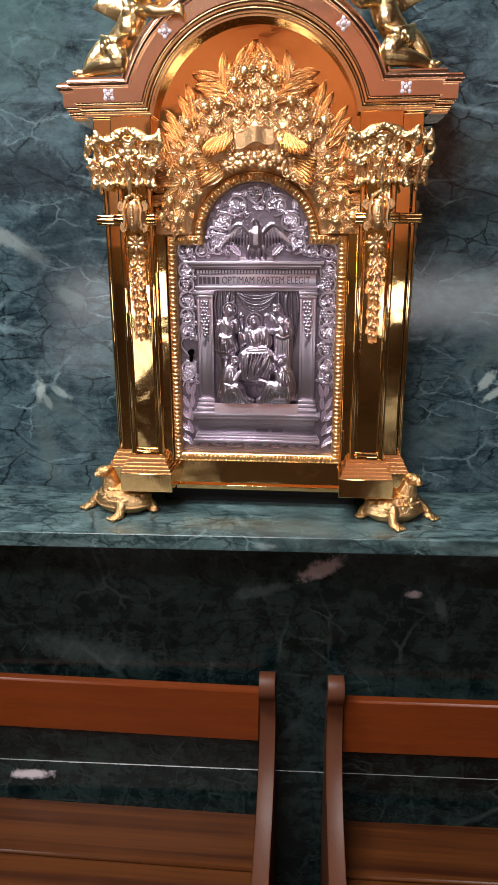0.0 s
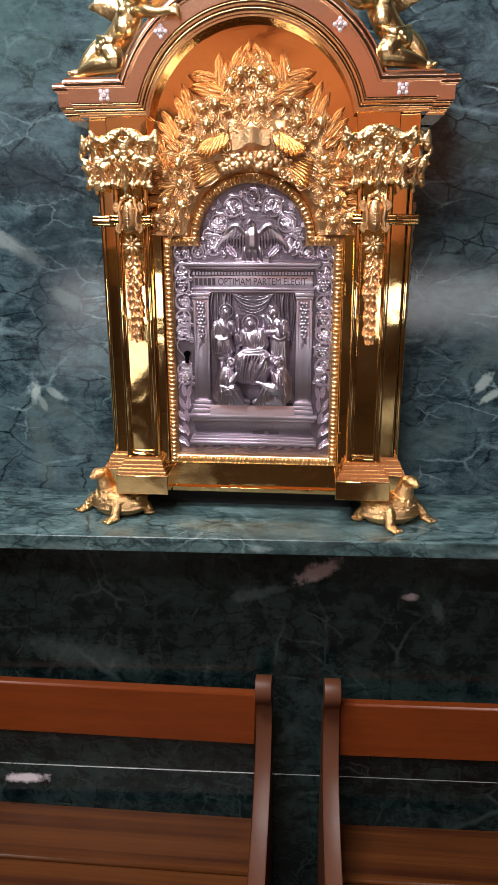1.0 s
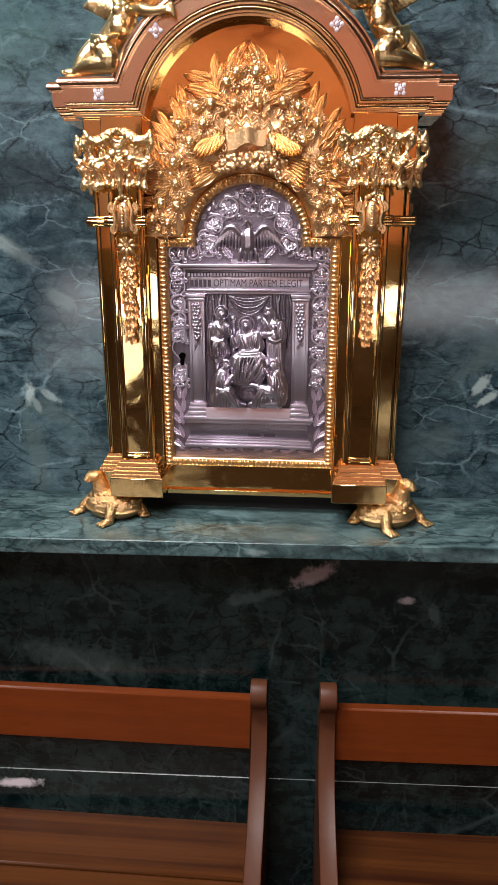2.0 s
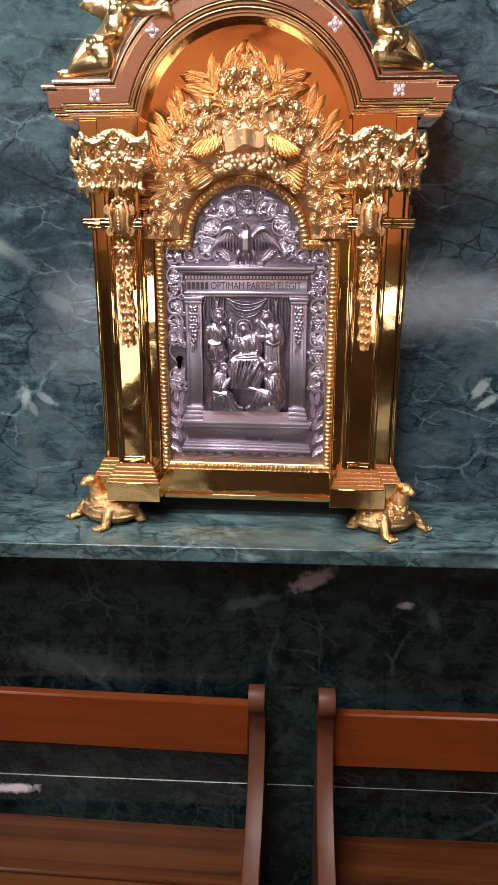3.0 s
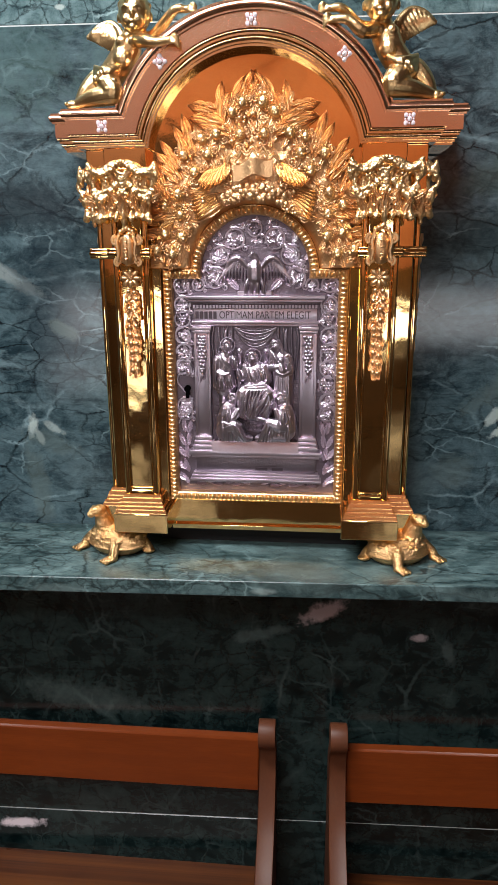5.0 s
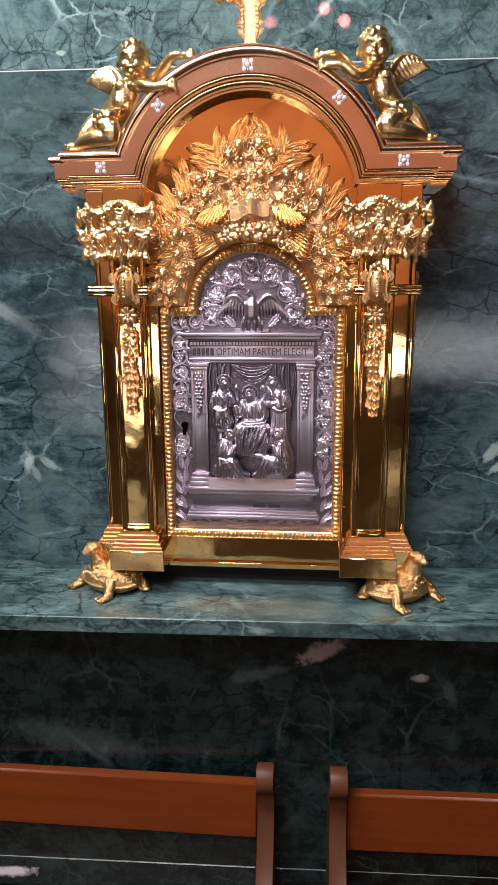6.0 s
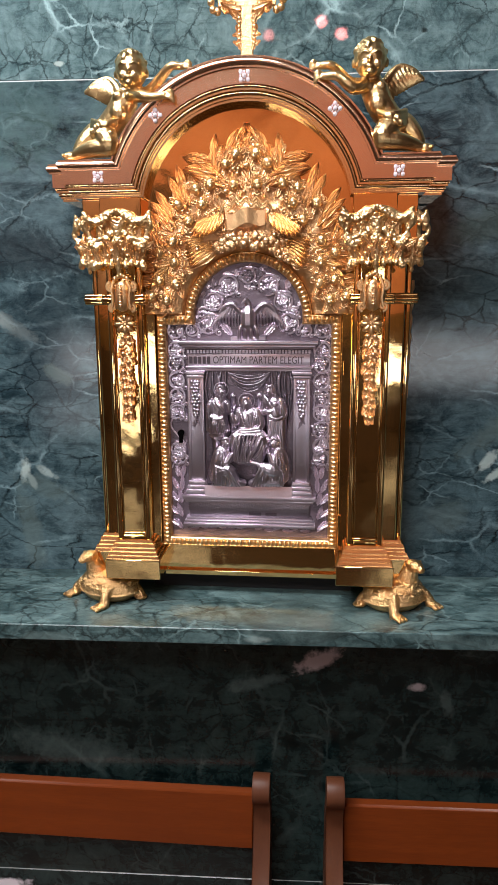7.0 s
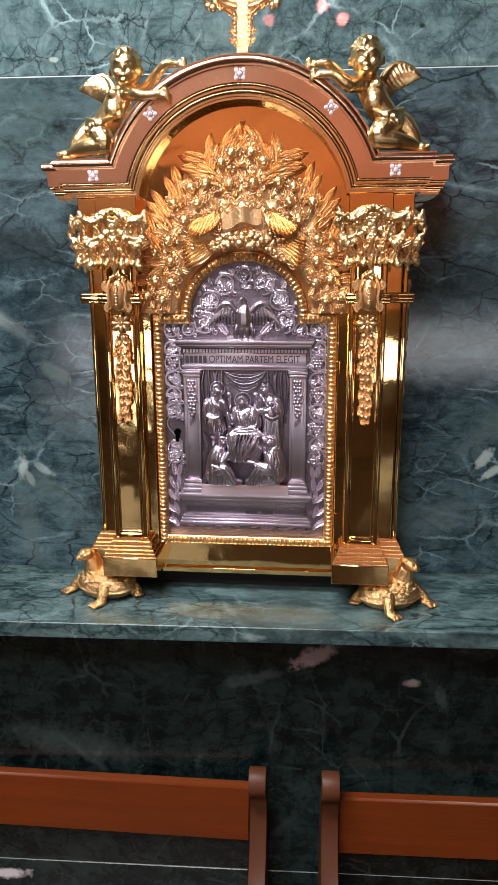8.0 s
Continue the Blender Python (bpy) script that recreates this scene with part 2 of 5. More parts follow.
mat_band = wood("brown_wood_band", (0.20, 0.115, 0.05), (0.10, 0.055, 0.025), along=(1, 6, 6))
mat_bay = plain("rose_plaster", (0.34, 0.215, 0.19), 0.8, 0.25, 3)
mat_dado = wood("dark_wood_dado", (0.115, 0.066, 0.038), (0.03, 0.018, 0.012), along=(6, 6, 1))
mat_ceiling = wood("warm_wood_ceiling", (0.50, 0.23, 0.135), (0.33, 0.13, 0.075), along=(6, 1, 6), scale=2)
mat_floor = wood("dark_floor_boards", (0.05, 0.032, 0.02), (0.022, 0.014, 0.009), along=(1, 8, 8), rough=0.2)
mat_dark = plain("dark_matte", (0.012, 0.012, 0.013), 0.9)
m, nt, b = material("faceted_crystal")
b.inputs["Base Color"].default_value = (0.92, 0.80, 0.86, 1)
b.inputs["Roughness"].default_value = 0.12
mat_gem = m


# ---- mesh helpers ----
def part(name, bm, mat, parent=None, label="", smooth=40, m=None):
    if m is not None:
        bm.transform(m)
    bmesh.ops.recalc_face_normals(bm, faces=bm.faces)
    me = bpy.data.meshes.new(name)
    bm.to_mesh(me)
    bm.free()
    me.materials.append(mat)
    if smooth:
        for p in me.polygons:
            p.use_smooth = True
        me.set_sharp_from_angle(angle=radians(smooth))
    ob = new(name, me)
    ob.parent = parent
    if label:
        tagged(ob, label)
    return ob


def put(name, me, m, parent):
    """One more piece on a mesh that alike pieces share."""
    ob = new(name, me)
    ob.parent = parent
    ob.matrix_local = m
    return ob


def mesh_of(name, bm, mat, smooth=40):
    ob = part(name, bm, mat, None, "", smooth)
    me = ob.data
    bpy.data.objects.remove(ob)
    return me


def box(bm, x0, x1, y0, y1, z0, z1, bevel=0.0, seg=1):
    r = bmesh.ops.create_cube(bm, size=1.0)
    vs = r["verts"]
    bmesh.ops.transform(bm, verts=vs, matrix=Matrix.Translation(((x0 + x1) / 2, (y0 + y1) / 2, (z0 + z1) / 2)) @ Matrix.Diagonal((x1 - x0, y1 - y0, z1 - z0, 1)))
    if bevel > 0:
        es = list({e for v in vs for e in v.link_edges})
        bmesh.ops.bevel(bm, geom=es, offset=bevel, segments=seg, profile=0.5, affect="EDGES", clamp_overlap=True)
    return bm


def boxed(*a):
    return box(bmesh.new(), *a)


def ball(bm, c, r, turn=(0, 0, 0), seg=12, rings=8):
    if isinstance(r, (int, float)):
        r = (r, r, r)
    m = pose(*c, *turn) @ Matrix.Diagonal((*r, 1))
    bmesh.ops.create_uvsphere(bm, u_segments=seg, v_segments=rings, radius=1.0, matrix=m)
    return bm


def tube(bm, pts, radii, seg=8, flat=1.0):
    """A tapered round bar along pts; radii one number or one for each point."""
    pts = [Vector(p) for p in pts]
    if isinstance(radii, (int, float)):
        radii = [radii] * len(pts)
    rings = []
    for i, p in enumerate(pts):
        d = (pts[min(i + 1, len(pts) - 1)] - pts[max(i - 1, 0)]).normalized()
        side = d.cross(Vector((0, 1, 0)))
        if side.length < 0.1:
            side = d.cross(Vector((1, 0, 0)))
        side.normalize()
        up = side.cross(d).normalized()
        rings.append([bm.verts.new(p + (side * math.cos(a) + up * math.sin(a) * flat) * radii[i]) for a in [2 * math.pi * k / seg for k in range(seg)]])
    for a, c in zip(rings, rings[1:]):
        for k in range(seg):
            bm.faces.new((a[k], a[(k + 1) % seg], c[(k + 1) % seg], c[k]))
    bm.faces.new(rings[0])
    bm.faces.new(list(reversed(rings[-1])))
    return bm


def limb(bm, pts, radii, seg=10, flat=1.0):
    """A tube with rounded ends and joints, for cast figures."""
    if isinstance(radii, (int, float)):
        radii = [radii] * len(pts)
    # round the bends by halving the stretches
    fine, rr = [], []
    n = len(pts)
    for i in range(n - 1):
        p0, p1, p2, p3 = (Vector(pts[max(0, min(n - 1, i + k))]) for k in (-1, 0, 1, 2))
        for t in (0.0, 0.25, 0.5, 0.75):
            fine.append(0.5 * (2 * p1 + (p2 - p0) * t + (2 * p0 - 5 * p1 + 4 * p2 - p3) * t * t + (3 * p1 - p0 - 3 * p2 + p3) * t ** 3))
            rr.append(radii[i] + (radii[i + 1] - radii[i]) * t)
    fine.append(Vector(pts[-1]))
    rr.append(radii[-1])
    tube(bm, fine, rr, seg, flat)
    for p, r in ((fine[0], rr[0]), (fine[-1], rr[-1])):
        ball(bm, tuple(p), (r, r * flat, r) if flat < 1 else r, seg=seg, rings=6)
    return bm


def spiral(c, r0, r1, a0, turns, n=22, y=0.0, lift=0.0):
    """Points of a scroll in the upright plane."""
    out = []
    for i in range(n):
        f = i / (n - 1)
        r, a = r0 + (r1 - r0) * f, radians(a0) + turns * 2 * math.pi * f
        out.append((c[0] + r * math.cos(a), y - lift * f, c[1] + r * math.sin(a)))
    return out


def fused(ob, voxel, relax=2):
    """Melts the overlapping forms of a cast figure into one skin."""
    r = ob.modifiers.new("melt", "REMESH")
    r.mode, r.voxel_size, r.use_smooth_shade = "VOXEL", voxel, True
    s = ob.modifiers.new("soften", "SMOOTH")
    s.factor, s.iterations = 0.5, relax
    return ob


def lumpy(ob, strength, size):
    """Fine uneven relief over a cast piece."""
    tex = bpy.data.textures.new("cast_relief", "CLOUDS")
    tex.noise_scale, tex.noise_depth = size, 2
    d = ob.modifiers.new("relief", "DISPLACE")
    d.texture, d.strength, d.mid_level, d.texture_coords = tex, strength, 0.5, "LOCAL"
    return ob


def leaf_mesh(name, mat, length=1.0, width=0.45, curl=0.35, lobes=3, rib=0.06, bend=0.0):
    """A pointed lobed leaf with ribs, root at the origin, tip along +z, curling towards -y and bending sideways."""
    bm = bmesh.new()
    n, k, rows = 5 * lobes + 3, 7, []
    for i in range(n):
        f = i / (n - 1)
        lobe = 0.62 + 0.38 * abs(math.sin(f * lobes * math.pi)) ** 0.7
        w = width * (math.sin(math.pi * min(1, f * 0.9 + 0.1)) ** 0.7) * lobe * (1 - f * 0.3) * 0.5
        row = []
        for j in range(k):
            u = j / (k - 1) * 2 - 1
            y = -curl * f * f - rib * 1.6 * (1 - abs(u)) * (1 - 0.6 * f) + 0.035 * math.cos(u * math.pi * 3) + 0.04 * u * u
            row.append(bm.verts.new((u * w + bend * f * f, y, length * f + 0.07 * abs(u) * lobe)))
        rows.append(row)
    for a, c in zip(rows, rows[1:]):
        for j in range(k - 1):
            bm.faces.new((a[j], a[j + 1], c[j + 1], c[j]))
    r = bmesh.ops.extrude_face_region(bm, geom=list(bm.faces))
    bmesh.ops.translate(bm, verts=[v for v in r["geom"] if isinstance(v, bmesh.types.BMVert)], vec=(0, 0.08, 0))
    return mesh_of(name, bm, mat, 60)


def facing(x, y, z, turn, size, tip=0.0, sx=1.0):
    """A pose in the front plane: turn degrees from upright, clockwise as seen from the front; tip leans it forward."""
    return pose(x, y, z, 0, turn, 0) @ pose(0, 0, 0, tip, 0, 0) @ Matrix.Diagonal((size * sx, size, size, 1))


# ---- structure: walls, floor, ceiling ----
def slab_wall(name, label, rows, y, thick):
    """A wall core of joint filler with polished slabs hung on it, one slab a row and bay."""
    z0, z1 = rows[0][0], rows[-1][1]
    core = part(name, boxed(-3.2, 3.2, y + 0.0006, y + thick, z0, z1), mat_grout, m=M_WALL, smooth=0)
    tagged(core, label, "wall", kind="structure")
    for za, zb, mat in rows:
        for xa, xb in ((-3.2, -1.9), (-1.9, -0.62), (-0.62, 0.62), (0.62, 1.9), (1.9, 3.2)):
            part("marble_slab", boxed(xa + 0.0008, xb - 0.0008, y, y + 0.012, za + 0.0008, zb - 0.0008, 0.0005), mat, core, m=M_WALL, smooth=0)
    return core


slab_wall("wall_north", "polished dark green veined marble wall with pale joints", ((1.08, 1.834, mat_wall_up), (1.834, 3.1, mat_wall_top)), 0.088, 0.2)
slab_wall("wall_north_lower", "green marble dado wall, its colour darkened for the shade under the shelf", ((FLOOR, 0.6, mat_wall_low), (0.6, 1.077, mat_wall_low)), 0.003, 0.285)

bm = boxed(-3.2, 3.2, -0.105, 0.088, 1.077, 1.1, 0.0012)
tagged(part("shelf", bm, mat_shelf, m=M_WALL), "green veined marble shelf with polished front edge", "shelf", kind="structure")
tagged(part("floor", boxed(-3.4, 3.4, -5.2, 0.3, FLOOR - 0.1, FLOOR), mat_floor, smooth=0), "dark wooden floor boards", "floor", kind="structure")
tagged(part("ceiling", boxed(-3.4, 3.4, -5.2, 0.3, 3.1, 3.2), mat_ceiling, smooth=0), "warm red-brown wooden ceiling", "ceiling", kind="structure")
for nm, xa, xb in (("wall_west", -3.4, -3.2), ("wall_east", 3.2, 3.4)):
    tagged(part(nm, boxed(xa, xb, -5.2, 0.3, FLOOR, 3.1), mat_dado, smooth=0), "dark wood panelled side wall", "wall", kind="structure")
# the wall behind: wood above, dark dado below, a low band of daylight between
south = tagged(part("wall_south", boxed(-3.2, 3.2, -5.2, -5.0, 1.22, 3.1), mat_ceiling, smooth=0), "warm wood panelled wall with a low window", "wall", kind="structure")
part("plaster_bay", boxed(-3.2, -1.22, -5.0, -4.98, 2.05, 3.1), mat_bay, south, "dull rose plaster", 0)
part("plaster_bay", boxed(0.62, 3.2, -5.0, -4.98, 2.42, 3.1), mat_bay, south, "dull rose plaster", 0)
part("brown_band", boxed(-3.2, 3.2, -5.0, -4.985, 1.235, 1.80), mat_band, south, "dull brown wood band", 0)
part("post", boxed(-1.22, -0.86, -5.0, -4.97, 1.22, 2.5), mat_dado, south, "", 0)
for xa, xb, za, zb in ((-3.2, -1.96, FLOOR, 0.74), (-1.36, 3.2, FLOOR, 0.74), (-1.96, -1.36, FLOOR, 0.33), (-1.96, -1.36, 0.67, 0.74)):
    part("dado", boxed(xa, xb, -5.2, -5.0, za, zb), mat_dado, south, smooth=0)
part("pier", boxed(2.45, 3.2, -5.2, -5.0, 0.74, 1.22), mat_dado, south, smooth=0)
part("pier", boxed(-3.2, -1.83, -5.2, -5.0, 0.74, 1.22), mat_dado, south, smooth=0)
part("pier", boxed(-0.84, 0.63, -5.2, -5.0, 0.74, 1.22), mat_dado, south, smooth=0)


# ---- benches ----
def bench(name, label, x_end, x_far, group, turn, rail):
    """A church bench: shaped end with a scroll top, back rail, seat of boards. x_end is the middle of the near end."""
    s = 1 if x_far > x_end else -1
    root = tagged(new(name), label, "bench", group)
    root.matrix_world = pose(x_end, -0.02, FLOOR, 0, 0, turn)
    th = 0.0265 / 2
    zt = 0.815 - FLOOR
    # outline of the end in (y, z): scroll on top, neck, then a sweep forward to the arm
    front = [(-0.030 + 0.021 * math.cos(radians(a)), zt + 0.022 * math.sin(radians(a))) for a in range(-60, 230, 20)]
    front += [(-0.030, zt - 0.028), (-0.026, zt - 0.045), (-0.028, zt - 0.075), (-0.04, zt - 0.115), (-0.068, zt - 0.155), (-0.115, zt - 0.19), (-0.18, zt - 0.215), (-0.26, zt - 0.23),
              (-0.36, zt - 0.235), (-0.385, zt - 0.25), (-0.39, zt - 0.28), (-0.37, zt - 0.305), (-0.35, zt - 0.33), (-0.345, 0.10), (-0.37, 0.06), (-0.37, 0.0), (0.012, 0.0), (0.012, zt - 0.06)]
    bm = bmesh.new()
    rings = [[bm.verts.new((x, y, z)) for y, z in front] for x in (-th, th)]
    n = len(front)
    for k in range(n):
        bm.faces.new((rings[0][k], rings[0][(k + 1) % n], rings[1][(k + 1) % n], rings[1][k]))
    caps = [bm.faces.new(rings[0]), bm.faces.new(list(reversed(rings[1])))]
    es = list({e for f in caps for e in f.edges})
    bmesh.ops.bevel(bm, geom=es, offset=0.0025, segments=2, affect="EDGES", profile=0.6)
    part("bench_end", bm, mat_end, root, "curved bench end with a rolled top")
    L = abs(x_far - x_end)
    xa, xb = sorted((s * th, s * L))
    part("back_rail", boxed(xa, xb, -0.018, 0.0, rail[0] - FLOOR, rail[1] - FLOOR, 0.003), mat_bench, root)
    for i, (ya, yb) in enumerate(((-0.115, -0.002), (-0.232, -0.118), (-0.35, -0.235))):
        part("seat_board", boxed(xa, xb, ya, yb, 0.505 - FLOOR, 0.528 - FLOOR, 0.003), mat_seat, root)
    part("seat_rail", boxed(xa, xb, -0.34, -0.318, 0.43 - FLOOR, 0.508 - FLOOR, 0.003), mat_bench, root)
    far = part("bench_end", boxed(-th, th, -0.37, 0.012, 0, zt, 0.004), mat_end, root)
    far.location.x = s * L
    return root


bench("bench", "red-brown wooden bench with a plain back rail", 0.0235, -1.7, "benches along the wall", 0.2, (0.694, 0.793))
bench("bench", "red-brown wooden bench with a plain back rail", 0.132, 1.85, "benches along the wall", 1.8, (0.682, 0.784))


# ---- the tabernacle ----
# silver darkened to carry the shadows of the raised lettering
mat_letter = metal("shadow_dark_letter_silver", (0.17, 0.135, 0.16), 0.42)
mat_turtle = metal("scaly_cast_gold", (1.0, 0.61, 0.28), 0.28, relief=0.7, relief_scale=360, tarnish=0.15)
CX = 0.003            # its middle
PX = 0.163            # a pilaster's middle, from CX
tab = tagged(new("tabernacle"), "ornate gilded church tabernacle with a silver relief door", "tabernacle")
tab.matrix_world = pose(CX, 0, 1.1)


def tpart(name, bm, mat, label="", smooth=40, parent=None):
    """A part given in world metres about the tabernacle's middle x = 0."""
    return part(name, bm, mat, parent or tab, label, smooth, Matrix.Translation((0, 0, -1.1)))


def at(x, y, z):
    return (x, y, z - 1.1)


# body, base, tympanum
tpart("body", boxed(-0.2, 0.2, 0.006, 0.086, 1.133, 1.665, 0.001), mat_gold, "polished gold case")
# added black board: stands in for the shade under the case
tpart("base_shadow_board", boxed(-0.15, 0.15, 0.03, 0.08, 1.1, 1.133), mat_dark, "black board standing in for the shade under the case")
tpart("base_moulding", boxed(-0.126, 0.126, 0.0, 0.03, 1.131, 1.138, 0.0004), mat_gold)
ARC_Z, R_IN, R_OUT = 1.637, 0.135, 0.183
bm = bmesh.new()
pts = [(-0.139, 1.60)] + [(0.139 * math.cos(radians(a)), ARC_Z + 0.139 * math.sin(radians(a))) for a in range(180, -1, -6)] + [(0.139, 1.60)]
fa = bm.faces.new([bm.verts.new((x, -0.011, z)) for x, z in pts])
r = bmesh.ops.extrude_face_region(bm, geom=[fa])
bmesh.ops.translate(bm, verts=[v for v in r["geom"] if isinstance(v, bmesh.types.BMVert)], vec=(0, 0.07, 0))
tpart("tympanum", bm, mat_gold_field, "smooth gold arch field")

# entablature: (height from, height to, projection)
C0, CH = 1.6605, 0.0450      # foot and height of the cornice
STEPS = ((1.6605, 1.6635, 0.0030), (1.6635, 1.6660, 0.0050), (1.6660, 1.6705, 0.0075), (1.6705, 1.6730, 0.0095), (1.6730, 1.6765, 0.0115),
         (1.6765, 1.6935, 0.0130), (1.6935, 1.6955, 0.0155), (1.6955, 1.7035, 0.0180), (1.7035, 1.7055, 0.0165))
Y_F = -0.026


def swell(za, zb, pr):
    """The section of one moulding: flat on the frieze and the fillets, rounded on the others."""
    if zb - za > 0.012 or zb - za < 0.003:
        return ((0.0, pr), (1.0, pr))
    return [(k / 6, pr - 0.0012 + 0.24 * (zb - za) * math.sin(math.pi * k / 6)) for k in range(7)]


bm = bmesh.new()
prof = []
for za, zb, pr in STEPS:
    prof += [((za + (zb - za) * f - C0) / CH, sw) for f, sw in swell(za, zb, pr)]
prof = [(0.0, -0.016)] + prof + [(1.0, -0.09)]
path = []
a_in, a_out = math.degrees(math.asin((C0 - ARC_Z) / R_IN)), math.degrees(math.asin((C0 + CH - ARC_Z) / R_OUT))
for k in range(49):
    f = k / 48
    ai, ao = radians(180 - a_in - (180 - 2 * a_in) * f), radians(180 - a_out - (180 - 2 * a_out) * f)
    path.append((R_IN * math.cos(ai), ARC_Z + R_IN * math.sin(ai), R_OUT * math.cos(ao), ARC_Z + R_OUT * math.sin(ao)))
rows = [[bm.verts.new((xi + (xo - xi) * s, Y_F - pr, zi + (zo - zi) * s)) for s, pr in prof] for xi, zi, xo, zo in path]
for a, c in zip(rows, rows[1:]):
    for k in range(len(prof) - 1):
        bm.faces.new((a[k], a[k + 1], c[k + 1], c[k]))
arch = tpart("arched_cornice", bm, mat_gold_rose, "moulded round-arched cornice", 35)
arch.data.materials.append(mat_gold_soft)
for f in arch.data.polygons:
    if prof[f.index % (len(prof) - 1)][0] < 0.34:
        f.material_index = 1
for s in (-1, 1):
    for nm, xo, yf in (("cornice_block", 0.222, Y_F), ("cornice_block", 0.246, 0.002)):
        block = None
        for za, zb, pr in STEPS[5:6] + STEPS[:5] + STEPS[6:]:
            bm = bmesh.new()
            rows = []
            for f, sw in swell(za, zb, pr):
                z = za + (zb - za) * f
                # the inner end of the front block is cut slantwise, where the arch springs
                xi = 0.1329 + (z - C0) / CH * 0.0368 if yf == Y_F else 0.152
                rows.append([bm.verts.new(p) for p in ((s * xi, 0.084, z), (s * xi, yf - sw, z), (s * (xo + sw), yf - sw, z), (s * (xo + sw), 0.084, z))])
            for a, c in zip(rows, rows[1:]):
                for k in range(4):
                    bm.faces.new((a[k], a[(k + 1) % 4], c[(k + 1) % 4], c[k]))
            bm.faces.new(rows[-1])
            bm.faces.new(rows[0])
            bmesh.ops.recalc_face_normals(bm, faces=list(bm.faces))
            ob = tpart("moulding" if block else nm, bm, mat_gold_soft if za < 1.676 else mat_gold_rose, "", 35, block)
            block = block or ob

# star gems on the frieze
bm = bmesh.new()
for i in range(4):
    a = i * math.pi / 2 + math.pi / 4
    ball(bm, (0.0062 * math.cos(a), 0, 0.0062 * math.sin(a)), (0.0029, 0.0022, 0.0029), seg=6, rings=4)
    a = i * math.pi / 2
    ball(bm, (0.0048 * math.cos(a), 0, 0.0048 * math.sin(a)), (0.0014, 0.0014, 0.0014), seg=5, rings=4)
ball(bm, (0, -0.001, 0), (0.0032, 0.003, 0.0032), seg=6, rings=4)
gem = mesh_of("crystal_star", bm, mat_gem, 0)
for x, z, a in ((-0.188, 1.685, 0), (0.190, 1.685, 0), (-0.1115, 1.7555, 45), (0.1105, 1.7575, 45), (0, 1.7975, 0)):
    put("crystal_star", gem, pose(*at(x, Y_F - 0.0142, z), 0, a, 0), tab)

def sloped(xa, xb, ya, yb, za, zb):
    """A step whose front and sides lean back, with a small upright fillet at its foot."""
    bm = bmesh.new()
    rows = []
    for f, d in ((0.0, 0.0), (0.08, 0.0), (0.5, 0.12), (1.0, 0.29)):
        d *= zb - za
        rows.append([bm.verts.new((x, y, za + (zb - za) * f)) for x, y in ((xa + d, yb), (xa + d, ya + d), (xb - d, ya + d), (xb - d, yb))])
    for a, c in zip(rows, rows[1:]):
        for k in range(4):
            bm.faces.new((a[k], a[(k + 1) % 4], c[(k + 1) % 4], c[k]))
    bm.faces.new(rows[-1])
    bm.faces.new(list(reversed(rows[0])))
    bmesh.ops.recalc_face_normals(bm, faces=list(bm.faces))
    return bm


# pilasters
leaf = leaf_mesh("leaf", mat_gold_chased, width=0.62, curl=0.10)
blade = leaf_mesh("leaf", mat_gold_chased, width=0.36, curl=-0.04, lobes=2, bend=0.12)
bm = bmesh.new()
for i in range(8):
    a = i * math.pi / 4
    ball(bm, (0.6 * math.cos(a), 0, 0.6 * math.sin(a)), (0.36, 0.28, 0.36), seg=8, rings=5)
ball(bm, (0, -0.2, 0), (0.34, 0.34, 0.34), seg=8, rings=5)
rosette = mesh_of("rosette", bm, mat_gold_chased)
bm = bmesh.new()
ball(bm, (0, 0, 0), 1.0, seg=12, rings=8)
berry = mesh_of("berry", bm, mat_gold_satin)
bm = bmesh.new()
tube(bm, spiral((0, 0), 1.0, 0.12, 90, 1.75, 34, 0.0, 0.5), [0.2 - 0.12 * k / 33 for k in range(34)], 7)
ball(bm, (0, -0.5, 0), 0.22, seg=8, rings=5)
volute = mesh_of("volute", bm, mat_gold_chased)


